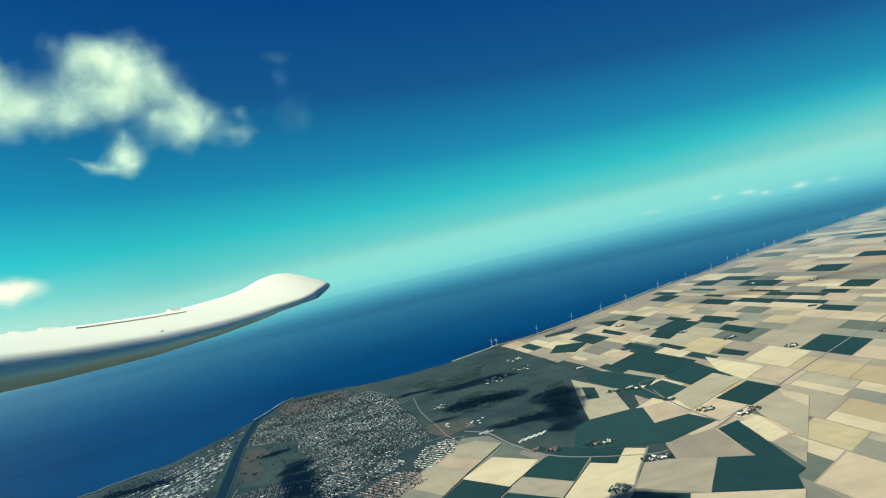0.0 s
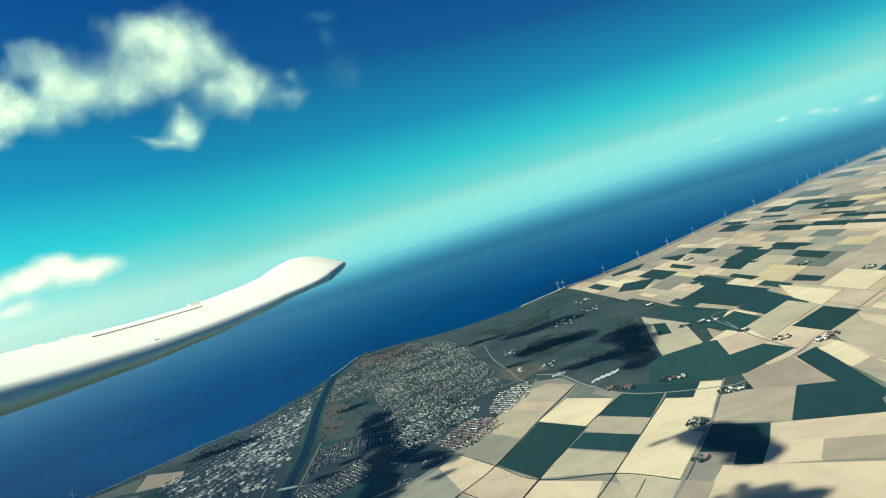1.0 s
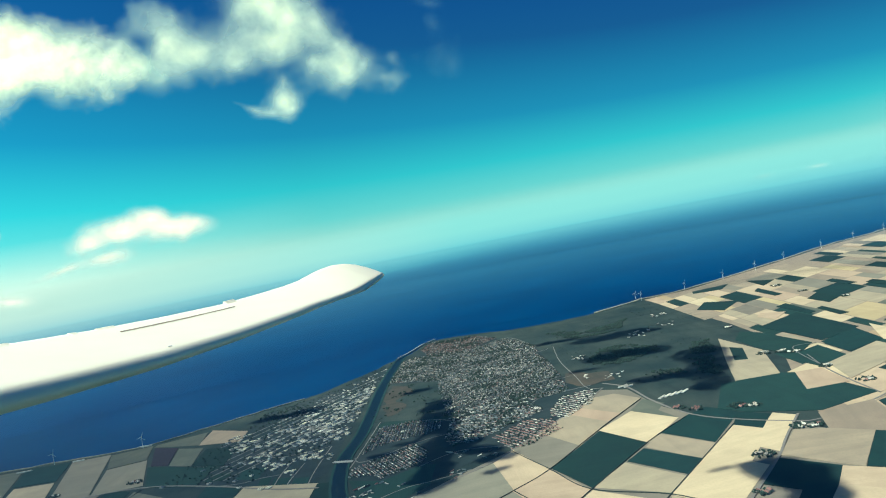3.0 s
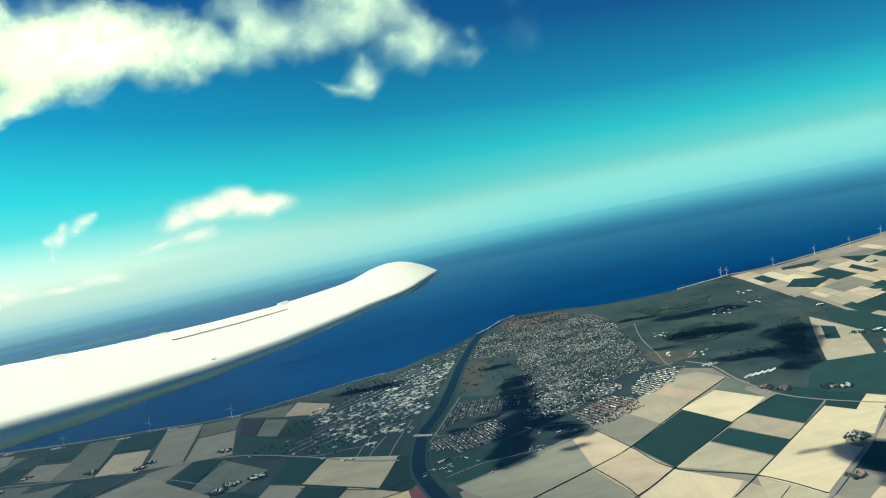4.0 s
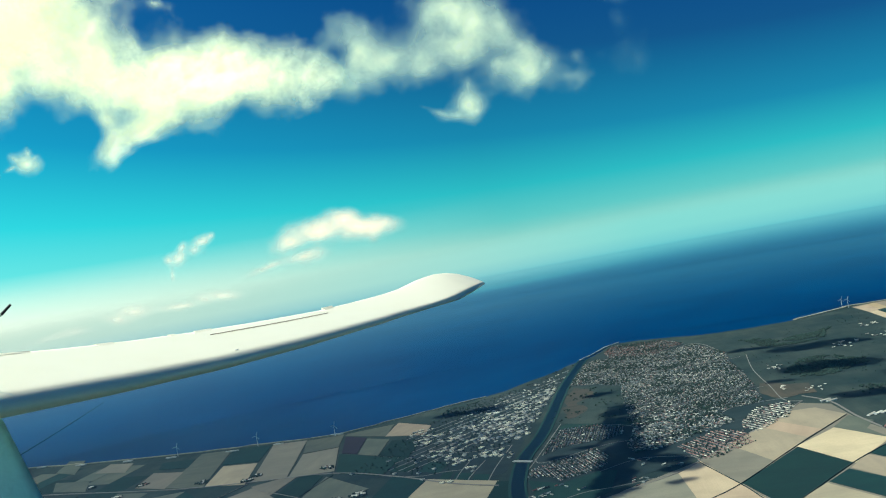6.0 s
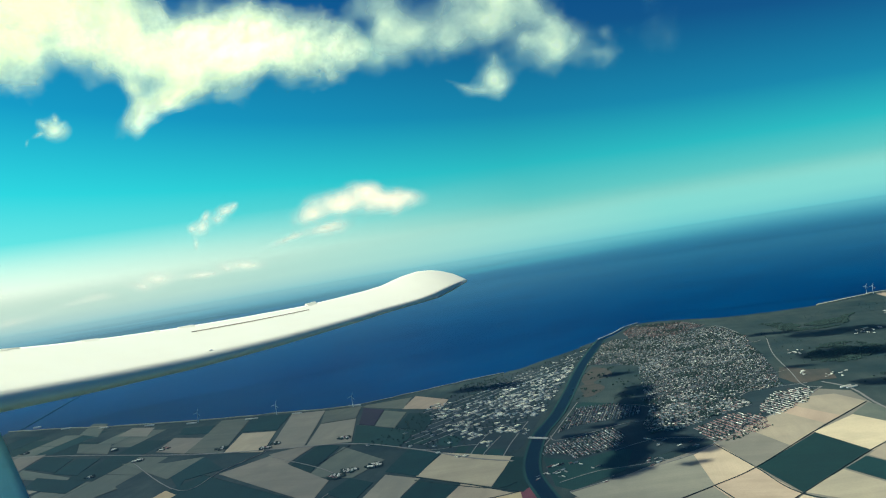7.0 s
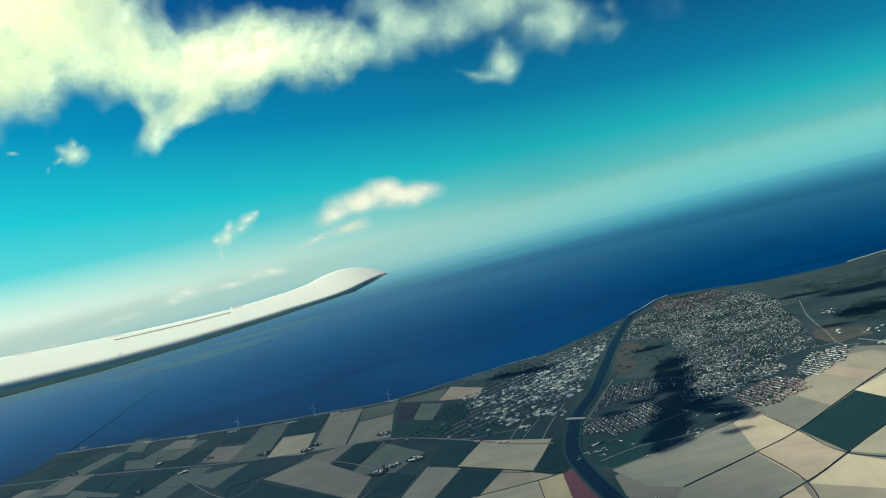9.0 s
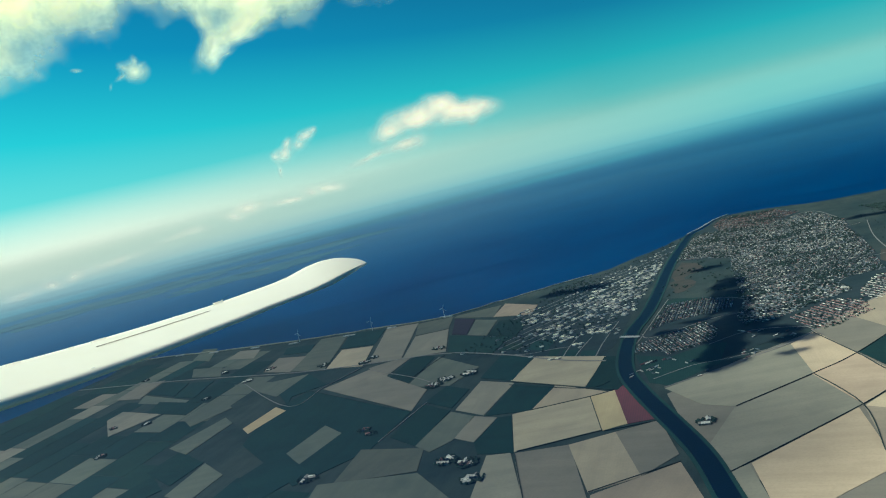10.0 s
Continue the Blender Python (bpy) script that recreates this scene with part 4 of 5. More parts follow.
def haze_glow(name, amount, high, top, low_tint, clear, sunward=0.0, eastward=0.0):
    """Haze painted as a glow: it thickens up to the height high and is gone at top; its tint pales up to the height
    clear. It is denser by the share sunward on the sun's side, by eastward on the other."""
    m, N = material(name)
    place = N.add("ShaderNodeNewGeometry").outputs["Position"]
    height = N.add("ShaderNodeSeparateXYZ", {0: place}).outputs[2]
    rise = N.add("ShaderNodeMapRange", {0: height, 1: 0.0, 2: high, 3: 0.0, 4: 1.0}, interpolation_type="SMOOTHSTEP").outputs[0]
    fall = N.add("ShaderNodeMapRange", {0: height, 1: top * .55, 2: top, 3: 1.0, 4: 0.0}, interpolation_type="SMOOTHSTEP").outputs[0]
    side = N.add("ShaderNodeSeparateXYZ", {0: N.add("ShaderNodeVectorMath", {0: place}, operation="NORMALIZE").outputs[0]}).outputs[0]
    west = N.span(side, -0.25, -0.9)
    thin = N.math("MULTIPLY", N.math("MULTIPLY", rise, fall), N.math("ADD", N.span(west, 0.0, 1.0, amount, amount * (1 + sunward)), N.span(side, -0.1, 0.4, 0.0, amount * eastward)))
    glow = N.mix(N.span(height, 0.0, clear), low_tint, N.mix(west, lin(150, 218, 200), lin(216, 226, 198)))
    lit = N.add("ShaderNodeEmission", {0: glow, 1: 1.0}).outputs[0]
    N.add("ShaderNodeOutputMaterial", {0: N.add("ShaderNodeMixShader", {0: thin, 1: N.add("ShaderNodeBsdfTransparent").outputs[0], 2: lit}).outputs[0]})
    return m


# the nearest curtain lays a faint blue glow over all the land
VEILS = ((170, haze_glow("blue_haze_glow", .03, 2, 150, lin(30, 96, 160), 600, 1.4)), (900, haze_glow("near_haze_glow", .27, 84, 170, lin(22, 134, 186), 190, 0.3, 0.5)),
         (2150, haze_glow("haze_glow", .74, 66, 165, lin(40, 150, 184), 100, 0.1, 0.2)), (4350, haze_glow("far_haze_glow", .90, 8, 230, lin(112, 196, 192), 30)))
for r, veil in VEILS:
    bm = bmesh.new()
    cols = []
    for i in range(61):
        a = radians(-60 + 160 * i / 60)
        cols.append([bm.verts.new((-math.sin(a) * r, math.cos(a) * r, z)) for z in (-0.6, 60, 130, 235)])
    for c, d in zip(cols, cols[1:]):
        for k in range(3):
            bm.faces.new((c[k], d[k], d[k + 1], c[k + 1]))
    tagged(mesh_ob("backdrop", bm, veil), "thin pale glowing curtain standing in for haze", "haze", "", "structure")

# ---- clouds ----


def cloud_material(name, tint, soft, grain=0.008, ragged=1.0, cover=1.0, inner_glow=0.0, rim=(.42, .86, .96)):
    """Thins out towards its edge, torn by turbulence at several scales."""
    m, N = material(name)
    dens = N.add("ShaderNodeAttribute", attribute_name="fill").outputs["Fac"]
    pos = N.add("ShaderNodeTexCoord").outputs["Object"]
    warp = N.add("ShaderNodeTexNoise", {"Vector": pos, "Scale": grain * .8, "Detail": 3.0}).outputs[1]
    bent = N.add("ShaderNodeVectorMath", {0: pos, 1: N.add("ShaderNodeVectorMath", {0: warp, 3: 0.5 / grain}, operation="SCALE").outputs[0]}, operation="ADD").outputs[0]
    turb = N.math("SUBTRACT", N.noise(bent, grain, 5.0, 0.48), 0.5)
    d = N.math("ADD", dens, N.math("MULTIPLY", turb, ragged * 2.2))
    alpha = N.add("ShaderNodeMapRange", {0: d, 1: 0.0, 2: soft, 3: 0.0, 4: cover}, interpolation_type="SMOOTHSTEP").outputs[0]
    thin = tuple(v * w for v, w in zip(tint[:3], rim)) + (1.0,)
    tint = N.mix(N.span(d, 0.1, soft * .95), thin, tint)
    lit = N.add("ShaderNodeAddShader", {0: N.add("ShaderNodeBsdfDiffuse", {0: tint}).outputs[0], 1: N.add("ShaderNodeBsdfTranslucent", {0: tint}).outputs[0]}).outputs[0]
    if inner_glow:      # added glow in place of sunlight scattered many times inside the far cloud
        lit = N.add("ShaderNodeAddShader", {0: lit, 1: N.add("ShaderNodeEmission", {0: tint, 1: inner_glow}).outputs[0]}).outputs[0]
    mixed = N.add("ShaderNodeMixShader", {0: alpha, 1: N.add("ShaderNodeBsdfTransparent").outputs[0], 2: lit}).outputs[0]
    N.add("ShaderNodeOutputMaterial", {0: mixed})
    return m


CLOUD = cloud_material("cloud", lc(.65, .58, .39), 1.7, .0065, 1.1, 1.0, .70, (.60, .86, .88))
CLOUD_WISP = cloud_material("wispy_cloud", lc(.64, .575, .40), 2.3, .0055, 1.15, .95, .72, (.56, .86, .92))
CLOUD_THIN = cloud_material("thin_cloud", lc(.45, .50, .45), 1.9, .006, 1.1, .16, .3)
CLOUD_HIGH = cloud_material("shade_cloud", lc(.9, .9, .88), .45, 0.06, 1.7, .93)
CLOUD_MID = cloud_material("middle_cloud", lc(.9, .9, .88), .6, 0.05, 1.7, .80)
CLOUD_VEIL = cloud_material("veil_cloud", lc(.9, .9, .88), .8, 0.006, .3, .30)
CLOUD_LOW = cloud_material("low_cloud", lc(.70, .56, .41), 2.0, .006, .8, .95, .80, (.95, .99, 1.0))
CLOUD_ROW = cloud_material("row_cloud", lc(.70, .57, .42), 2.2, .012, .6, .62, .90, (.98, 1.0, 1.0))


def cloud(puffs, mat, label, dist, cell, deep=1.0, seed=0):
    """A bank of puffs, each (azimuth, elevation, half length, half height, turn, weight) in degrees from the middle of
    the plan: a lumpy body, swollen to both sides, that thins out to its ragged edges."""
    az = sum(p[0] for p in puffs) / len(puffs)
    el = sum(p[1] for p in puffs) / len(puffs)
    k = dist * math.pi / 180
    ce = math.cos(radians(el)) if dist > 1 else 1.0
    loc = [((az - p[0]) * ce * k, (p[1] - el) * k, p[2] * k, p[3] * k, radians(p[4]), p[5]) for p in puffs]
    wide = lambda p: 2.9 * math.hypot(p[2] * math.cos(p[4]), p[3] * math.sin(p[4])) + 2 * cell
    tall = lambda p: 2.9 * math.hypot(p[2] * math.sin(p[4]), p[3] * math.cos(p[4])) + 2 * cell
    x0, x1 = min(p[0] - wide(p) for p in loc), max(p[0] + wide(p) for p in loc)
    y0, y1 = min(p[1] - tall(p) for p in loc), max(p[1] + tall(p) for p in loc)
    nx, ny = int((x1 - x0) / cell) + 2, int((y1 - y0) / cell) + 2
    X, Y = np.meshgrid(x0 + cell * np.arange(nx), y0 + cell * np.arange(ny))
    E = np.zeros(X.shape)
    for px, py, a, b, turn, w in loc:
        u = (X - px) * math.cos(turn) + (Y - py) * math.sin(turn)
        v = (Y - py) * math.cos(turn) - (X - px) * math.sin(turn)
        r2 = (u / a) ** 2 + (v / b) ** 2
        E += np.exp(4.0 * np.maximum(w * 1.45 - 0.75 * r2 ** 0.5, -2.0))
    D = np.log(E + 1e-3) / 4.0
    verts, dens, keep = [], [], {}
    for side in (1, -1):
        for j in range(ny):
            for i in range(nx):
                d = D[j, i]
                if d < -1.0:
                    continue
                x, y = X[j, i], Y[j, i]
                n = noise.fractal((x * .012 + seed, y * .014, side * 3.0), 1.0, 2.1, 5) if side == 1 else 0.0
                t = deep * k * (0.8 * math.sqrt(max(d, 0.0)) * (1 + .22 * n) + .03 * n)
                keep[side, j, i] = len(verts)
                verts.append((x, y, side * max(t, 0.0) + side * .4))
                dens.append(d)
    faces = []
    for side in (1, -1):
        for j in range(ny - 1):
            for i in range(nx - 1):
                q = [keep.get((side, j, i)), keep.get((side, j, i + 1)), keep.get((side, j + 1, i + 1)), keep.get((side, j + 1, i))]
                if None not in q:
                    faces.append(q if side == 1 else q[::-1])
    me = bpy.data.meshes.new("cloud")
    me.from_pydata(verts, [], faces)
    at = me.attributes.new("fill", "FLOAT", "POINT")
    at.data.foreach_set("value", dens)
    me.materials.append(mat)
    for p in me.polygons:
        p.use_smooth = True
    ob = tagged(new("cloud", me), label, "cloud")
    a, e = radians(az), radians(el)
    way = Vector((-math.sin(a) * math.cos(e), math.cos(a) * math.cos(e), math.sin(e)))
    right = Vector((math.cos(a), math.sin(a), 0))
    up = right.cross(way)
    ob.matrix_world = Matrix.Translation(Vector((0.5, 0, 120)) + way * dist) @ Matrix((right, up, -way)).transposed().to_4x4()
    return ob


cloud([(44.2, 15.6, 3, 1.5, -5, 1.1), (40.6, 15.7, 2.9, 1.4, -6, 1.1), (37.7, 15.1, 2, 1.3, -7, 1), (35.3, 14.9, 1.8, 1.4, -8, 0.85), (33.5, 14.9, 1.5, 1.3, -8, 0.6), (49.8, 16.5, 2.8, 1.5, -25, 1.1), (46.8, 14.8, 2, 1, -26, 1),
       (47.6, 12.6, 2.8, 0.65, 27, 0.95), (49.6, 11.9, 0.56, 1.2, -21, 0.8), (49.8, 13.4, 0.56, 0.65, -4, 0.7), (45.7, 13.3, 1.4, 0.65, 14, 0.7), (42.3, 14.3, 2.4, 0.65, -4, 0.7),
       (54.8, 19.5, 3.2, 2.2, -11, 1.2), (55.8, 16.3, 1.3, 1.3, -12, 1), (59.0, 18.0, 1.8, 1.9, -10, 1.1), (52.4, 16.3, 1.5, 1.2, -13, 1), (61.7, 18.1, 2.8, 2.6, -10, 1.2), (56.4, 22.2, 4.3, 2, -10, 1.2),
       (61.2, 22.1, 4.1, 2.6, -8, 1.2), (67.4, 17.1, 3.7, 3, -7, 1.1), (65.6, 21.0, 4.1, 3, -5, 1.1), (45.5, 20.5, 0.93, 0.37, -13, 0.4), (42.6, 17.5, 0.74, 0.47, 30, 0.5)],
      CLOUD, "large cream-white sunlit cumulus cloud bank with ragged edges", 3300, 7.0, 1.0, 1)
cloud([(25.3, 17.4, 1.8, 0.93, -7, 1.05), (23.6, 16.4, 2.1, 1.3, -29, 0.95), (21.8, 15.7, 1.4, 1, -51, 0.8), (25.0, 14.8, 2.8, 1.6, -8, 0.9), (20.6, 14.0, 2.1, 1.1, -62, 0.75), (20.6, 12.4, 2, 0.74, -36, 0.75), (19.0, 12.4, 1.9, 1.3, -30, 0.6),
       (17.5, 11.3, 1.3, 0.84, -10, 0.45), (16.8, 12.5, 0.65, 0.84, -10, 0.45), (22.3, 13.1, 2.2, 1.2, -20, 0.75), (29.9, 14.9, 2.8, 1.5, -7, 0.85), (27.5, 14.0, 2, 1.3, -8, 0.75), (32.6, 14.9, 1.9, 1.2, -7, 0.65), (24.7, 12.1, 0.56, 0.84, -9, 0.6), (32.1, 15.8, 1.5, 1.6, -5, 0.9),
       (25.0, 10.7, 0.74, 0.74, -9, 0.95), (25.9, 10.1, 1.1, 0.47, -9, 0.75), (24.5, 10.2, 0.37, 0.37, 0, 0.7), (27.1, 10.5, 1.2, 0.33, -31, 0.65), (28.1, 11.1, 0.74, 0.23, -19, 0.45)],
      CLOUD_WISP, "wispy torn white cloud dome with a hanging scrap", 3310, 6.0, .3, 2)
cloud([(13.5, 14.0, 0.93, 0.56, -61, 0.55), (13.4, 12.4, 1.6, 1, 47, 0.6), (12.9, 11.5, 0.93, 1.4, 9, 0.5), (13.8, 15.6, 1.5, 0.47, -10, 0.45), (15.3, 12.2, 1.1, 0.65, 10, 0.4)], CLOUD_THIN, "faint veil of thin cloud", 3350, 7.0, .5, 3)
cloud([(34.4, 3.7, 2, 0.56, -7, 1), (32.5, 3.7, 1.1, 0.56, -15, 0.8), (35.3, 4.3, 0.84, 0.56, 0, 1), (37.2, 3.8, 1.7, 0.65, -4, 1), (39.2, 3.4, 1.2, 0.56, 11, 0.9), (38.5, 2.3, 1.4, 0.42, 6, 0.9), (41.0, 2.0, 1.4, 0.26, 11, 0.8)],
      CLOUD_LOW, "flat pinkish-white cumulus cloud over the sea", 3700, 5.0, .15, 4)
cloud([(45.1, 4.5, 0.56, 0.37, 16, 0.8), (44.5, 4.8, 0.37, 0.23, 30, 0.5), (45.7, 4.0, 0.65, 0.47, 10, 0.7), (46.5, 4.3, 0.47, 0.28, 40, 0.6), (46.8, 3.6, 0.65, 0.47, 21, 0.8), (47.5, 3.6, 0.37, 0.37, -14, 0.75), (47.4, 2.6, 0.23, 0.65, -4, 0.5), (48.4, 3.2, 0.28, 0.65, -14, 0.3)], CLOUD_LOW, "small torn pinkish-white cloud over the sea", 3700, 4.0, .15, 5)
cloud([(55.0, 11.1, 0.56, 0.47, 9, 1), (54.8, 11.7, 0.23, 0.37, 0, 0.6), (55.9, 10.9, 0.56, 0.19, 20, 0.6), (55.5, 11.4, 0.47, 0.23, -33, 0.6), (54.5, 11.4, 0.47, 0.19, 33, 0.6), (56.7, 10.4, 0.19, 0.47, -22, 0.4), (58.4, 11.8, 0.56, 0.19, -10, 0.4)], CLOUD, "tiny white scrap of cloud", 3300, 4.0, .5, 6)
cloud([(44.3, 0.6, 1.2, 0.31, -9, 0.9), (45.6, 0.6, 0.74, 0.28, -15, 0.8), (47.2, 0.4, 1.6, 0.23, -2, 0.8), (50.2, 0.6, 1, 0.39, -4, 0.95), (51.3, 0.3, 0.93, 0.33, -15, 0.7), (53.9, -0.0, 1.1, 0.33, 0, 0.7), (55.4, -0.1, 1.7, 0.28, 6, 0.6), (59.2, -0.7, 2.3, 0.33, 5, 0.6),
       (62.2, -1.0, 0.74, 0.37, 16, 0.7), (63.6, -1.2, 0.74, 0.33, -17, 0.7), (65.5, -1.4, 1.9, 0.37, 5, 0.6)],
      CLOUD_ROW, "row of low pinkish clouds on the horizon", 2080, 2.2, .12, 7)
cloud([(-14.1, -0.7, 0.56, 0.19, 4, 0.7), (-16.1, -0.8, 0.65, 0.23, -3, 0.75), (-17.2, -1.1, 0.47, 0.19, 0, 0.6), (-19.4, -1.1, 0.65, 0.23, 3, 0.75), (-21.4, -1.2, 0.65, 0.19, -4, 0.6), (-9.8, -0.7, 1.1, 0.19, 0, 0.45), (-6.5, -0.7, 1.3, 0.19, 0, 0.4)], CLOUD_ROW, "thin row of far clouds on the horizon", 2080, 2.2, .12, 8)


def shade_cloud(x, y, puffs, mat, label, height, cell, seed):
    """An unseen flat-based cloud, added high overhead along the sunbeams to shade the spot (x, y); puffs in metres."""
    k = height / math.sin(radians(SUN_EL))
    at = Vector((x, y, 0)) + sun_way() * k
    unit = 180 / math.pi
    ob = cloud([(-px * unit, py * unit, a * unit, b * unit, turn, w) for px, py, a, b, turn, w in puffs], mat, label, 1.0, cell, 700.0, seed)
    mx = sum(p[0] for p in puffs) / len(puffs)
    my = sum(p[1] for p in puffs) / len(puffs)
    ob.matrix_world = Matrix.Translation(at + Vector((mx, my, 0)))
    return ob


DARK = "dense grey-white cumulus cloud, unseen, added overhead for its shade"
rag = random.Random(21)


def ragged(puffs):
    """Each large puff breaks up into a handful of unequal lumps round its rim."""
    out = []
    for px, py, a, b, turn, w in puffs:
        out.append((px, py, a * .75, b * .75, turn, w))
        for _ in range(5):
            q, r = rag.uniform(0, 6.28), rag.uniform(.45, .95)
            k = rag.uniform(.22, .45)
            out.append((px + a * r * math.cos(q), py + b * r * math.sin(q), a * k, b * k * rag.uniform(.6, 1.3), rag.uniform(-60, 60), w * rag.uniform(.75, 1)))
    return out


shade_cloud(-150, 440, ragged([(-24, 78, 6, 13, 10, 1), (-17, 52, 6, 13, 10, 1), (-5, 24, 6, 15, 10, 1), (4, -10, 7, 13, 5, 1), (9, -36, 7, 12, 5, 1), (15, -62, 6, 12, 10, 1), (22, -84, 5, 7, 0, .9), (18, -16, 9, 5, 0, .9), (33, -33, 9, 5, -20, .9), (45, -50, 7, 5, 0, .9), (50, -70, 5, 4, 0, .6), (-26, -24, 8, 4, 0, .8), (-18, -4, 7, 3, 0, .7), (24, 4, 6, 3, 0, .7), (-55, 138, 10, 8, 0, .6)]),
           CLOUD_HIGH, DARK, 700, 2.0, 11)
shade_cloud(-306, 553, ragged([(-14, -2, 12, 7, 10, .9), (4, 4, 12, 7, 0, .9), (18, 10, 8, 6, 0, .8)]), CLOUD_HIGH, DARK, 700, 2.0, 15)
shade_cloud(-38, 600, ragged([(-36, 92, 22, 11, 0, .95), (-9, 102, 17, 10, 0, .95), (-80, 110, 18, 8, 0, .7), (-20, 11, 17, 13, 0, 1), (2, 11, 14, 11, 0, 1), (44, -30, 10, 22, 0, 1), (45, -75, 9, 26, 0, 1), (45, -110, 8, 12, 0, .9), (18, -81, 14, 7, 0, .9), (34, -78, 11, 8, 0, .9), (-40, -30, 10, 6, 0, .6)]), CLOUD_MID, DARK, 700, 2.5, 12)
shade_cloud(22, 310, ragged([(0, 28, 7, 9, 0, 1), (7, 16, 8, 8, 0, 1), (11, 0, 6, 9, 0, 1), (-20, 31, 2, 2, 30, .6), (-13, 33, 2, 2, -20, .6), (-2, -34, 4, 3, 0, .9), (7, -41, 6, 4, 0, 1), (16, -50, 7, 4, 0, .9)]), CLOUD_HIGH, DARK, 700, 1.6, 13)
shade_cloud(-347, 349, [(0, 0, 190, 140, 0, .8), (-250, 30, 220, 170, 0, .9), (120, -30, 50, 70, 0, .7), (150, -120, 70, 80, 0, .8), (235, -75, 55, 45, 0, .6)], CLOUD_VEIL, "thin grey-white veil of cloud, unseen, added overhead to dim the land", 700, 12.0, 14)

# ---- wing ----
m, N = material("wing_gelcoat")
pos = N.add("ShaderNodeTexCoord").outputs["Object"]
n1 = N.noise(pos, 3.0, 5.0)
finish(N, N.mix(N.span(n1, .4, .7), lc(.98, .95, .75), lc(.96, .925, .72)), 0.4, N.noise(pos, 40.0), 0.03, 0.002, spec=0.5)
GEL = m
SEAL = plain("seal", lc(.34, .27, .18), lc(.42, .34, .24), 8.0)
MAT["rubber"] = plain("black_rubber", lc(.012, .014, .016), lc(.02, .02, .022), 20.0, 0.6)
BLUE = plain("blue_panel", lc(.62, .90, .95), lc(.56, .86, .93), 2.0, 0.35)
WN = Vector((.985, -.17, 0))


def curve(s, knots):
    """Linear between (s, value) knots."""
    if s <= knots[0][0]:
        (a, u), (b, v) = knots[0], knots[1]
        return u + (v - u) * (s - a) / (b - a)
    for (a, u), (b, v) in zip(knots, knots[1:]):
        if s <= b:
            return u + (v - u) * (s - a) / (b - a)
    return knots[-1][1]


# along the span: the trailing edge's place and height, the chord, the bottom of the leading edge
TE_X = [(-3.0, -2.62), (3.0, -2.66), (4.04, -2.66), (4.3, -2.63), (4.6, -2.56), (5.0, -2.43), (5.5, -2.225)]
TE_Z = [(-1.0, .12), (1.2, -.06), (1.87, -.125), (2.19, -.158), (2.55, -.187), (2.95, -.211), (3.42, -.232), (4.0, -.250), (4.32, -.246), (4.6, -.236), (4.75, -.222), (4.84, -.203), (4.93, -.184), (5.08, -.168), (5.2, -.176), (5.3, -.199), (5.39, -.233), (5.46, -.268), (5.49, -.300)]
LE_Z = [(-1.0, -0.235), (0.800, -0.295), (1.400, -0.329), (2.000, -0.363), (2.600, -0.386), (3.200, -0.394), (4.000, -0.394), (4.600, -0.387), (4.9, -.375), (5.1, -.345), (5.3, -.318), (5.49, -.308)]
CHORD = [(-1.0, .90), (0.800, 0.800), (1.400, 0.760), (2.000, 0.730), (2.600, 0.710), (3.200, 0.680), (4.000, 0.600), (4.600, 0.470), (4.9, .385), (5.1, .320), (5.25, .245), (5.36, .17), (5.44, .095), (5.49, .02)]
PROFILE = ((0, 0.0), (.06, .025), (.25, .13), (.50, .29), (.74, .455), (.90, .57), (.945, .605), (.965, .635), (.978, .68), (.990, .74), (1.0, .81), (.99, .89), (.92, .94), (.5, .90), (.2, .50), (.03, .10))


def wing_point(s, off, z):
    return Vector((curve(s, TE_X), s, 120)) + WN * off + Vector((0, 0, z))


def wing_top(s, u):
    """Height of the upper skin at the part u of the chord."""
    zt, zl = curve(s, TE_Z), curve(s, LE_Z)
    return zt - (zt - zl) * curve(u, PROFILE[:8])


AIRCRAFT = tagged(new("aircraft"), "glossy white aircraft wing with rounded tip and blue fuselage side", "aircraft")
bm = bmesh.new()
rings = []
for i in range(121):
    s = -1.0 + 6.49 * math.sin(math.pi / 2 * i / 120) ** .8
    zt, zl, c = curve(s, TE_Z), curve(s, LE_Z), curve(s, CHORD)
    full = 1 + .30 * min(max((s - 4.1) / 1.2, 0), 1)      # the tip is rounder
    rings.append([bm.verts.new(wing_point(s, c * u, zt - (zt - zl) * (min(q * full, .88 + .01 * k) if k < 11 else q))) for k, (u, q) in enumerate(PROFILE)])
k = len(PROFILE)
for r, q in zip(rings, rings[1:]):
    for i in range(k):
        bm.faces.new((r[i], r[(i + 1) % k], q[(i + 1) % k], q[i]))
bm.faces.new(rings[0])
bm.faces.new(rings[-1][::-1])
for _ in range(2):      # round the skin off along the span
    bmesh.ops.smooth_vert(bm, verts=[v for r in rings[2:-1] for v in r[1:5]], factor=.4, use_axis_x=True, use_axis_y=False, use_axis_z=True)
wing = part("wing", bm, GEL, AIRCRAFT, "glossy white wing with rounded tip")
for p in wing.data.polygons:
    p.use_smooth = True


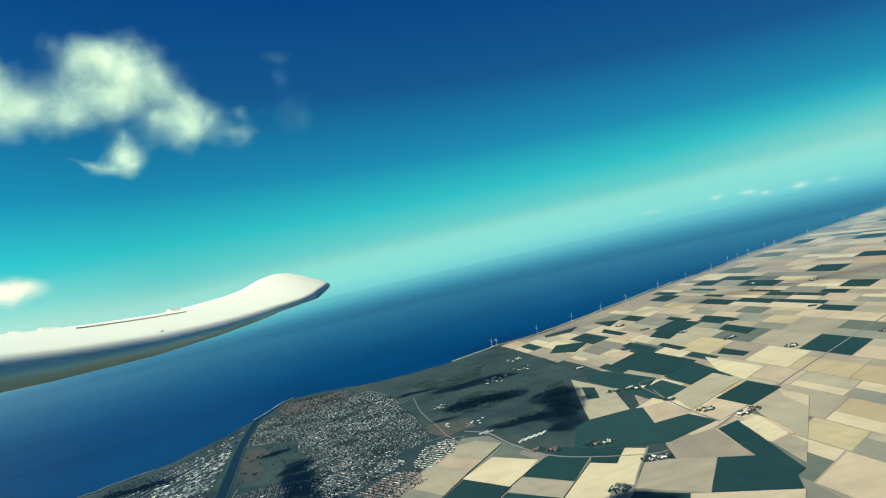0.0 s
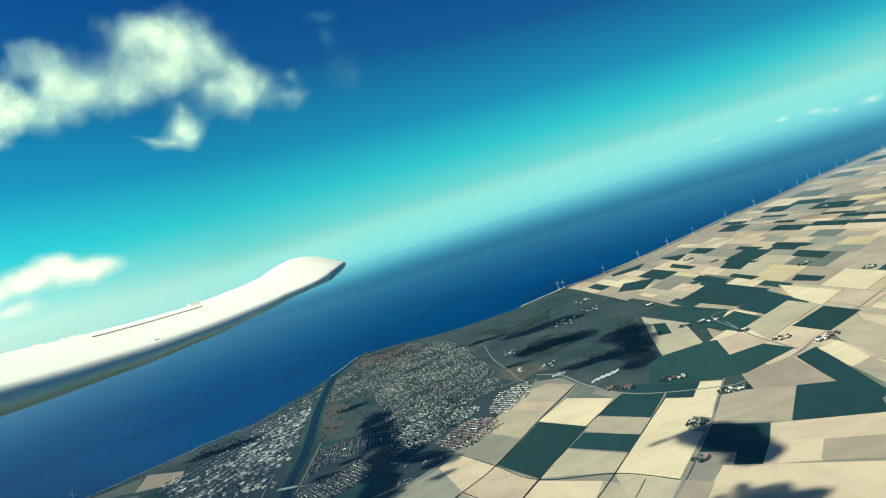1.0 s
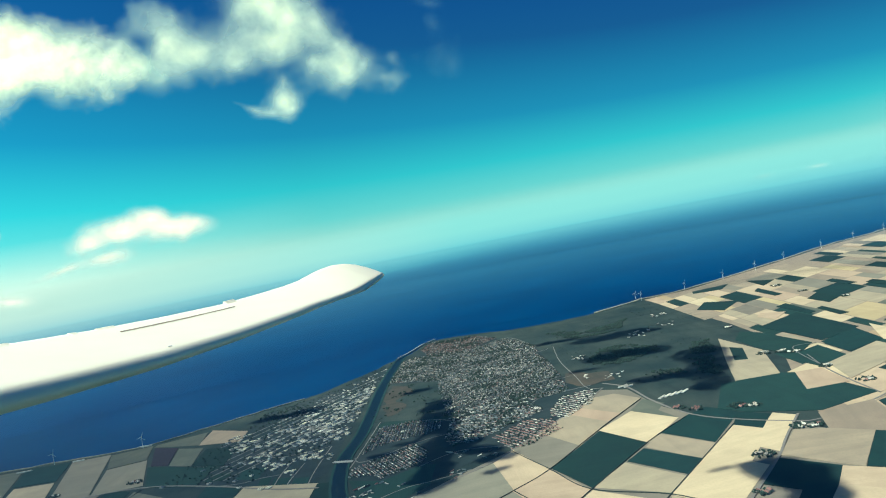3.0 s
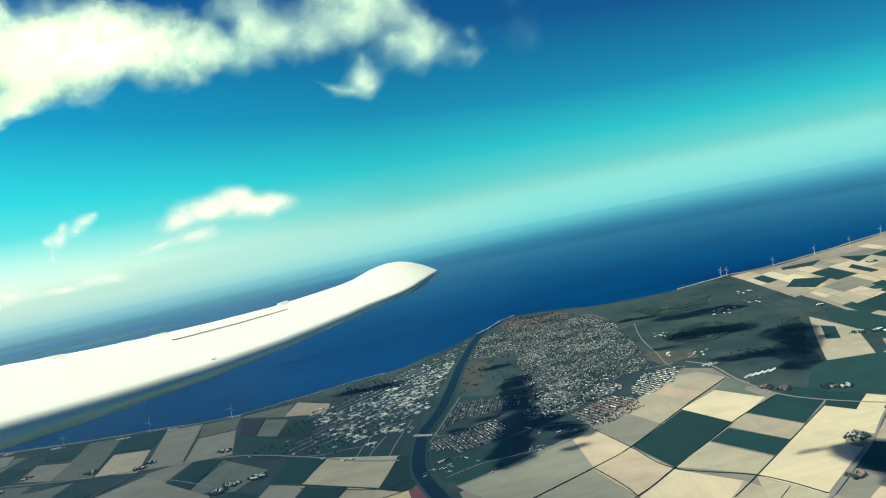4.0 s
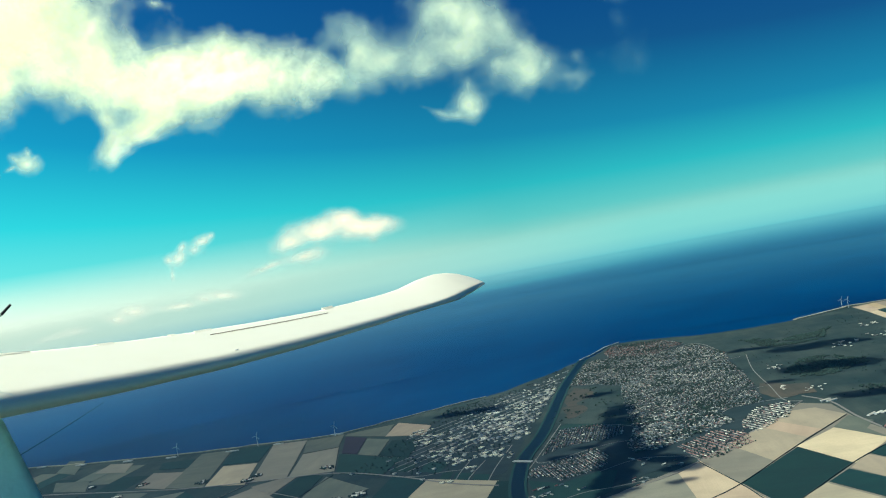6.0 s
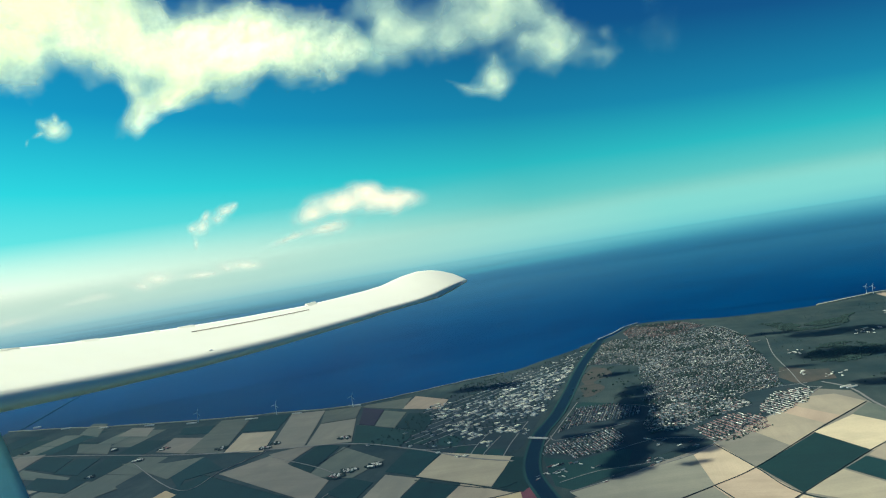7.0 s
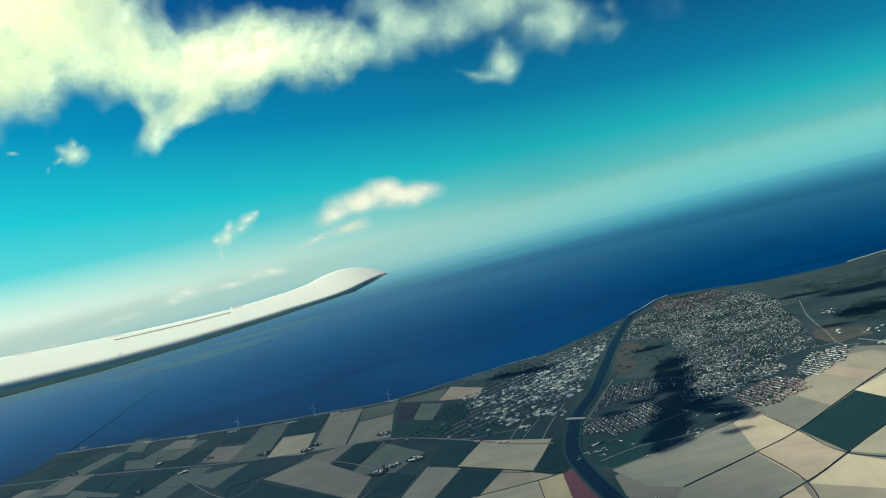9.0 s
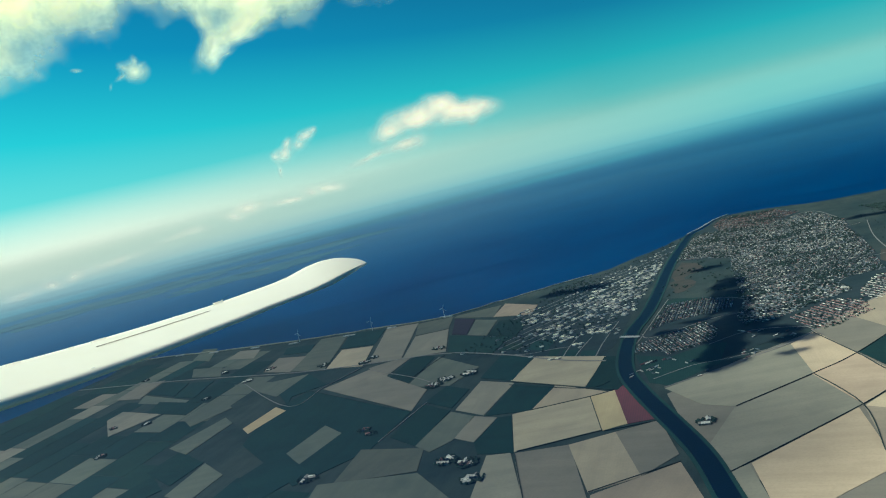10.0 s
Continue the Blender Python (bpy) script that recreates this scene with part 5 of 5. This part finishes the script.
def along_wing(name, s0, s1, u, w, h, lift, mat, label="", end=.3):
    """A low strip on the upper skin, from s0 to s1 along the span."""
    bm = bmesh.new()
    prev = None
    for i in range(13):
        s = s0 + (s1 - s0) * i / 12
        e = 1.0 if 0 < i < 12 else end
        z = wing_top(s, u) + lift
        ring = [bm.verts.new(wing_point(s, curve(s, CHORD) * u + a * w * e, z + b * h)) for a, b in ((-.5, -1), (-.35, 1), (-.1, 1), (.5, -1))]
        if prev:
            for k in range(4):
                bm.faces.new((prev[k], prev[(k + 1) % 4], ring[(k + 1) % 4], ring[k]))
        else:
            bm.faces.new(ring)
        prev = ring
    bm.faces.new(prev[::-1])
    return part(name, bm, mat, wing, label)


along_wing("hinge_gap", 2.90, 3.90, .30, .012, .002, .002, SEAL, "thin brown aileron hinge gap")
along_wing("actuator_cover", 4.03, 4.12, .05, .05, .011, .004, GEL, end=.9)
along_wing("actuator_cover", 2.93, 3.05, .05, .05, .006, .002, GEL)
along_wing("actuator_cover", 2.76, 2.80, .05, .04, .005, .002, GEL)
along_wing("actuator_cover", 2.33, 2.43, .05, .05, .005, .002, GEL)
along_wing("flap_edge", 1.2, 2.02, .05, .05, .004, .002, GEL)

# a small lamp on the leading edge
bm = bmesh.new()
bmesh.ops.create_uvsphere(bm, u_segments=10, v_segments=6, radius=.007)
bmesh.ops.scale(bm, vec=(1, 1.8, .3), verts=bm.verts)
bmesh.ops.translate(bm, vec=wing_point(2.68, curve(2.68, CHORD) * .93, wing_top(2.68, .93) + .003), verts=bm.verts)
part("lamp", bm, MAT["white"], wing, "small clear lamp on the leading edge")

# the fuselage side below the wing root, painted blue
bm = bmesh.new()
rows = []
for i in range(9):
    t = i / 8
    x, y, z = -2.53 + .50 * t, 1.755 - .115 * t, 119.755 - .57 * t
    rows.append([bm.verts.new((x + a, y + b, z + c)) for a, b, c in ((0, 0, 0), (-.02, -.03, -.01), (-.08, -.12, -.03), (-.25, -.32, -.08), (-.55, -.55, -.16), (-.60, -.50, -.22), (-.2, -.16, -.1))])
for r, q in zip(rows, rows[1:]):
    for k in range(7):
        bm.faces.new((r[k], r[(k + 1) % 7], q[(k + 1) % 7], q[k]))
bm.faces.new(rows[0])
bm.faces.new(rows[-1][::-1])
body_side = part("fuselage_panel", bm, BLUE, AIRCRAFT, "glossy light-blue fuselage side")
for p in body_side.data.polygons:
    p.use_smooth = True

# a thin dark antenna with a thicker end, on the fuselage
foot, top = Vector((-2.062, 1.37, 119.85)), Vector((-1.963, 1.545, 120.030))
way = (top - foot).normalized()
bm = bmesh.new()
for a, b, r0, r1 in ((foot, top - way * .04, .0022, .0018), (top - way * .042, top, .0048, .0042)):
    bmesh.ops.create_cone(bm, cap_ends=True, segments=10, radius1=r0, radius2=r1, depth=(b - a).length,
                          matrix=Matrix.Translation((a + b) / 2) @ way.to_track_quat("Z", "Y").to_matrix().to_4x4())
part("antenna", bm, MAT["rubber"], AIRCRAFT, "thin black antenna with a thick end")
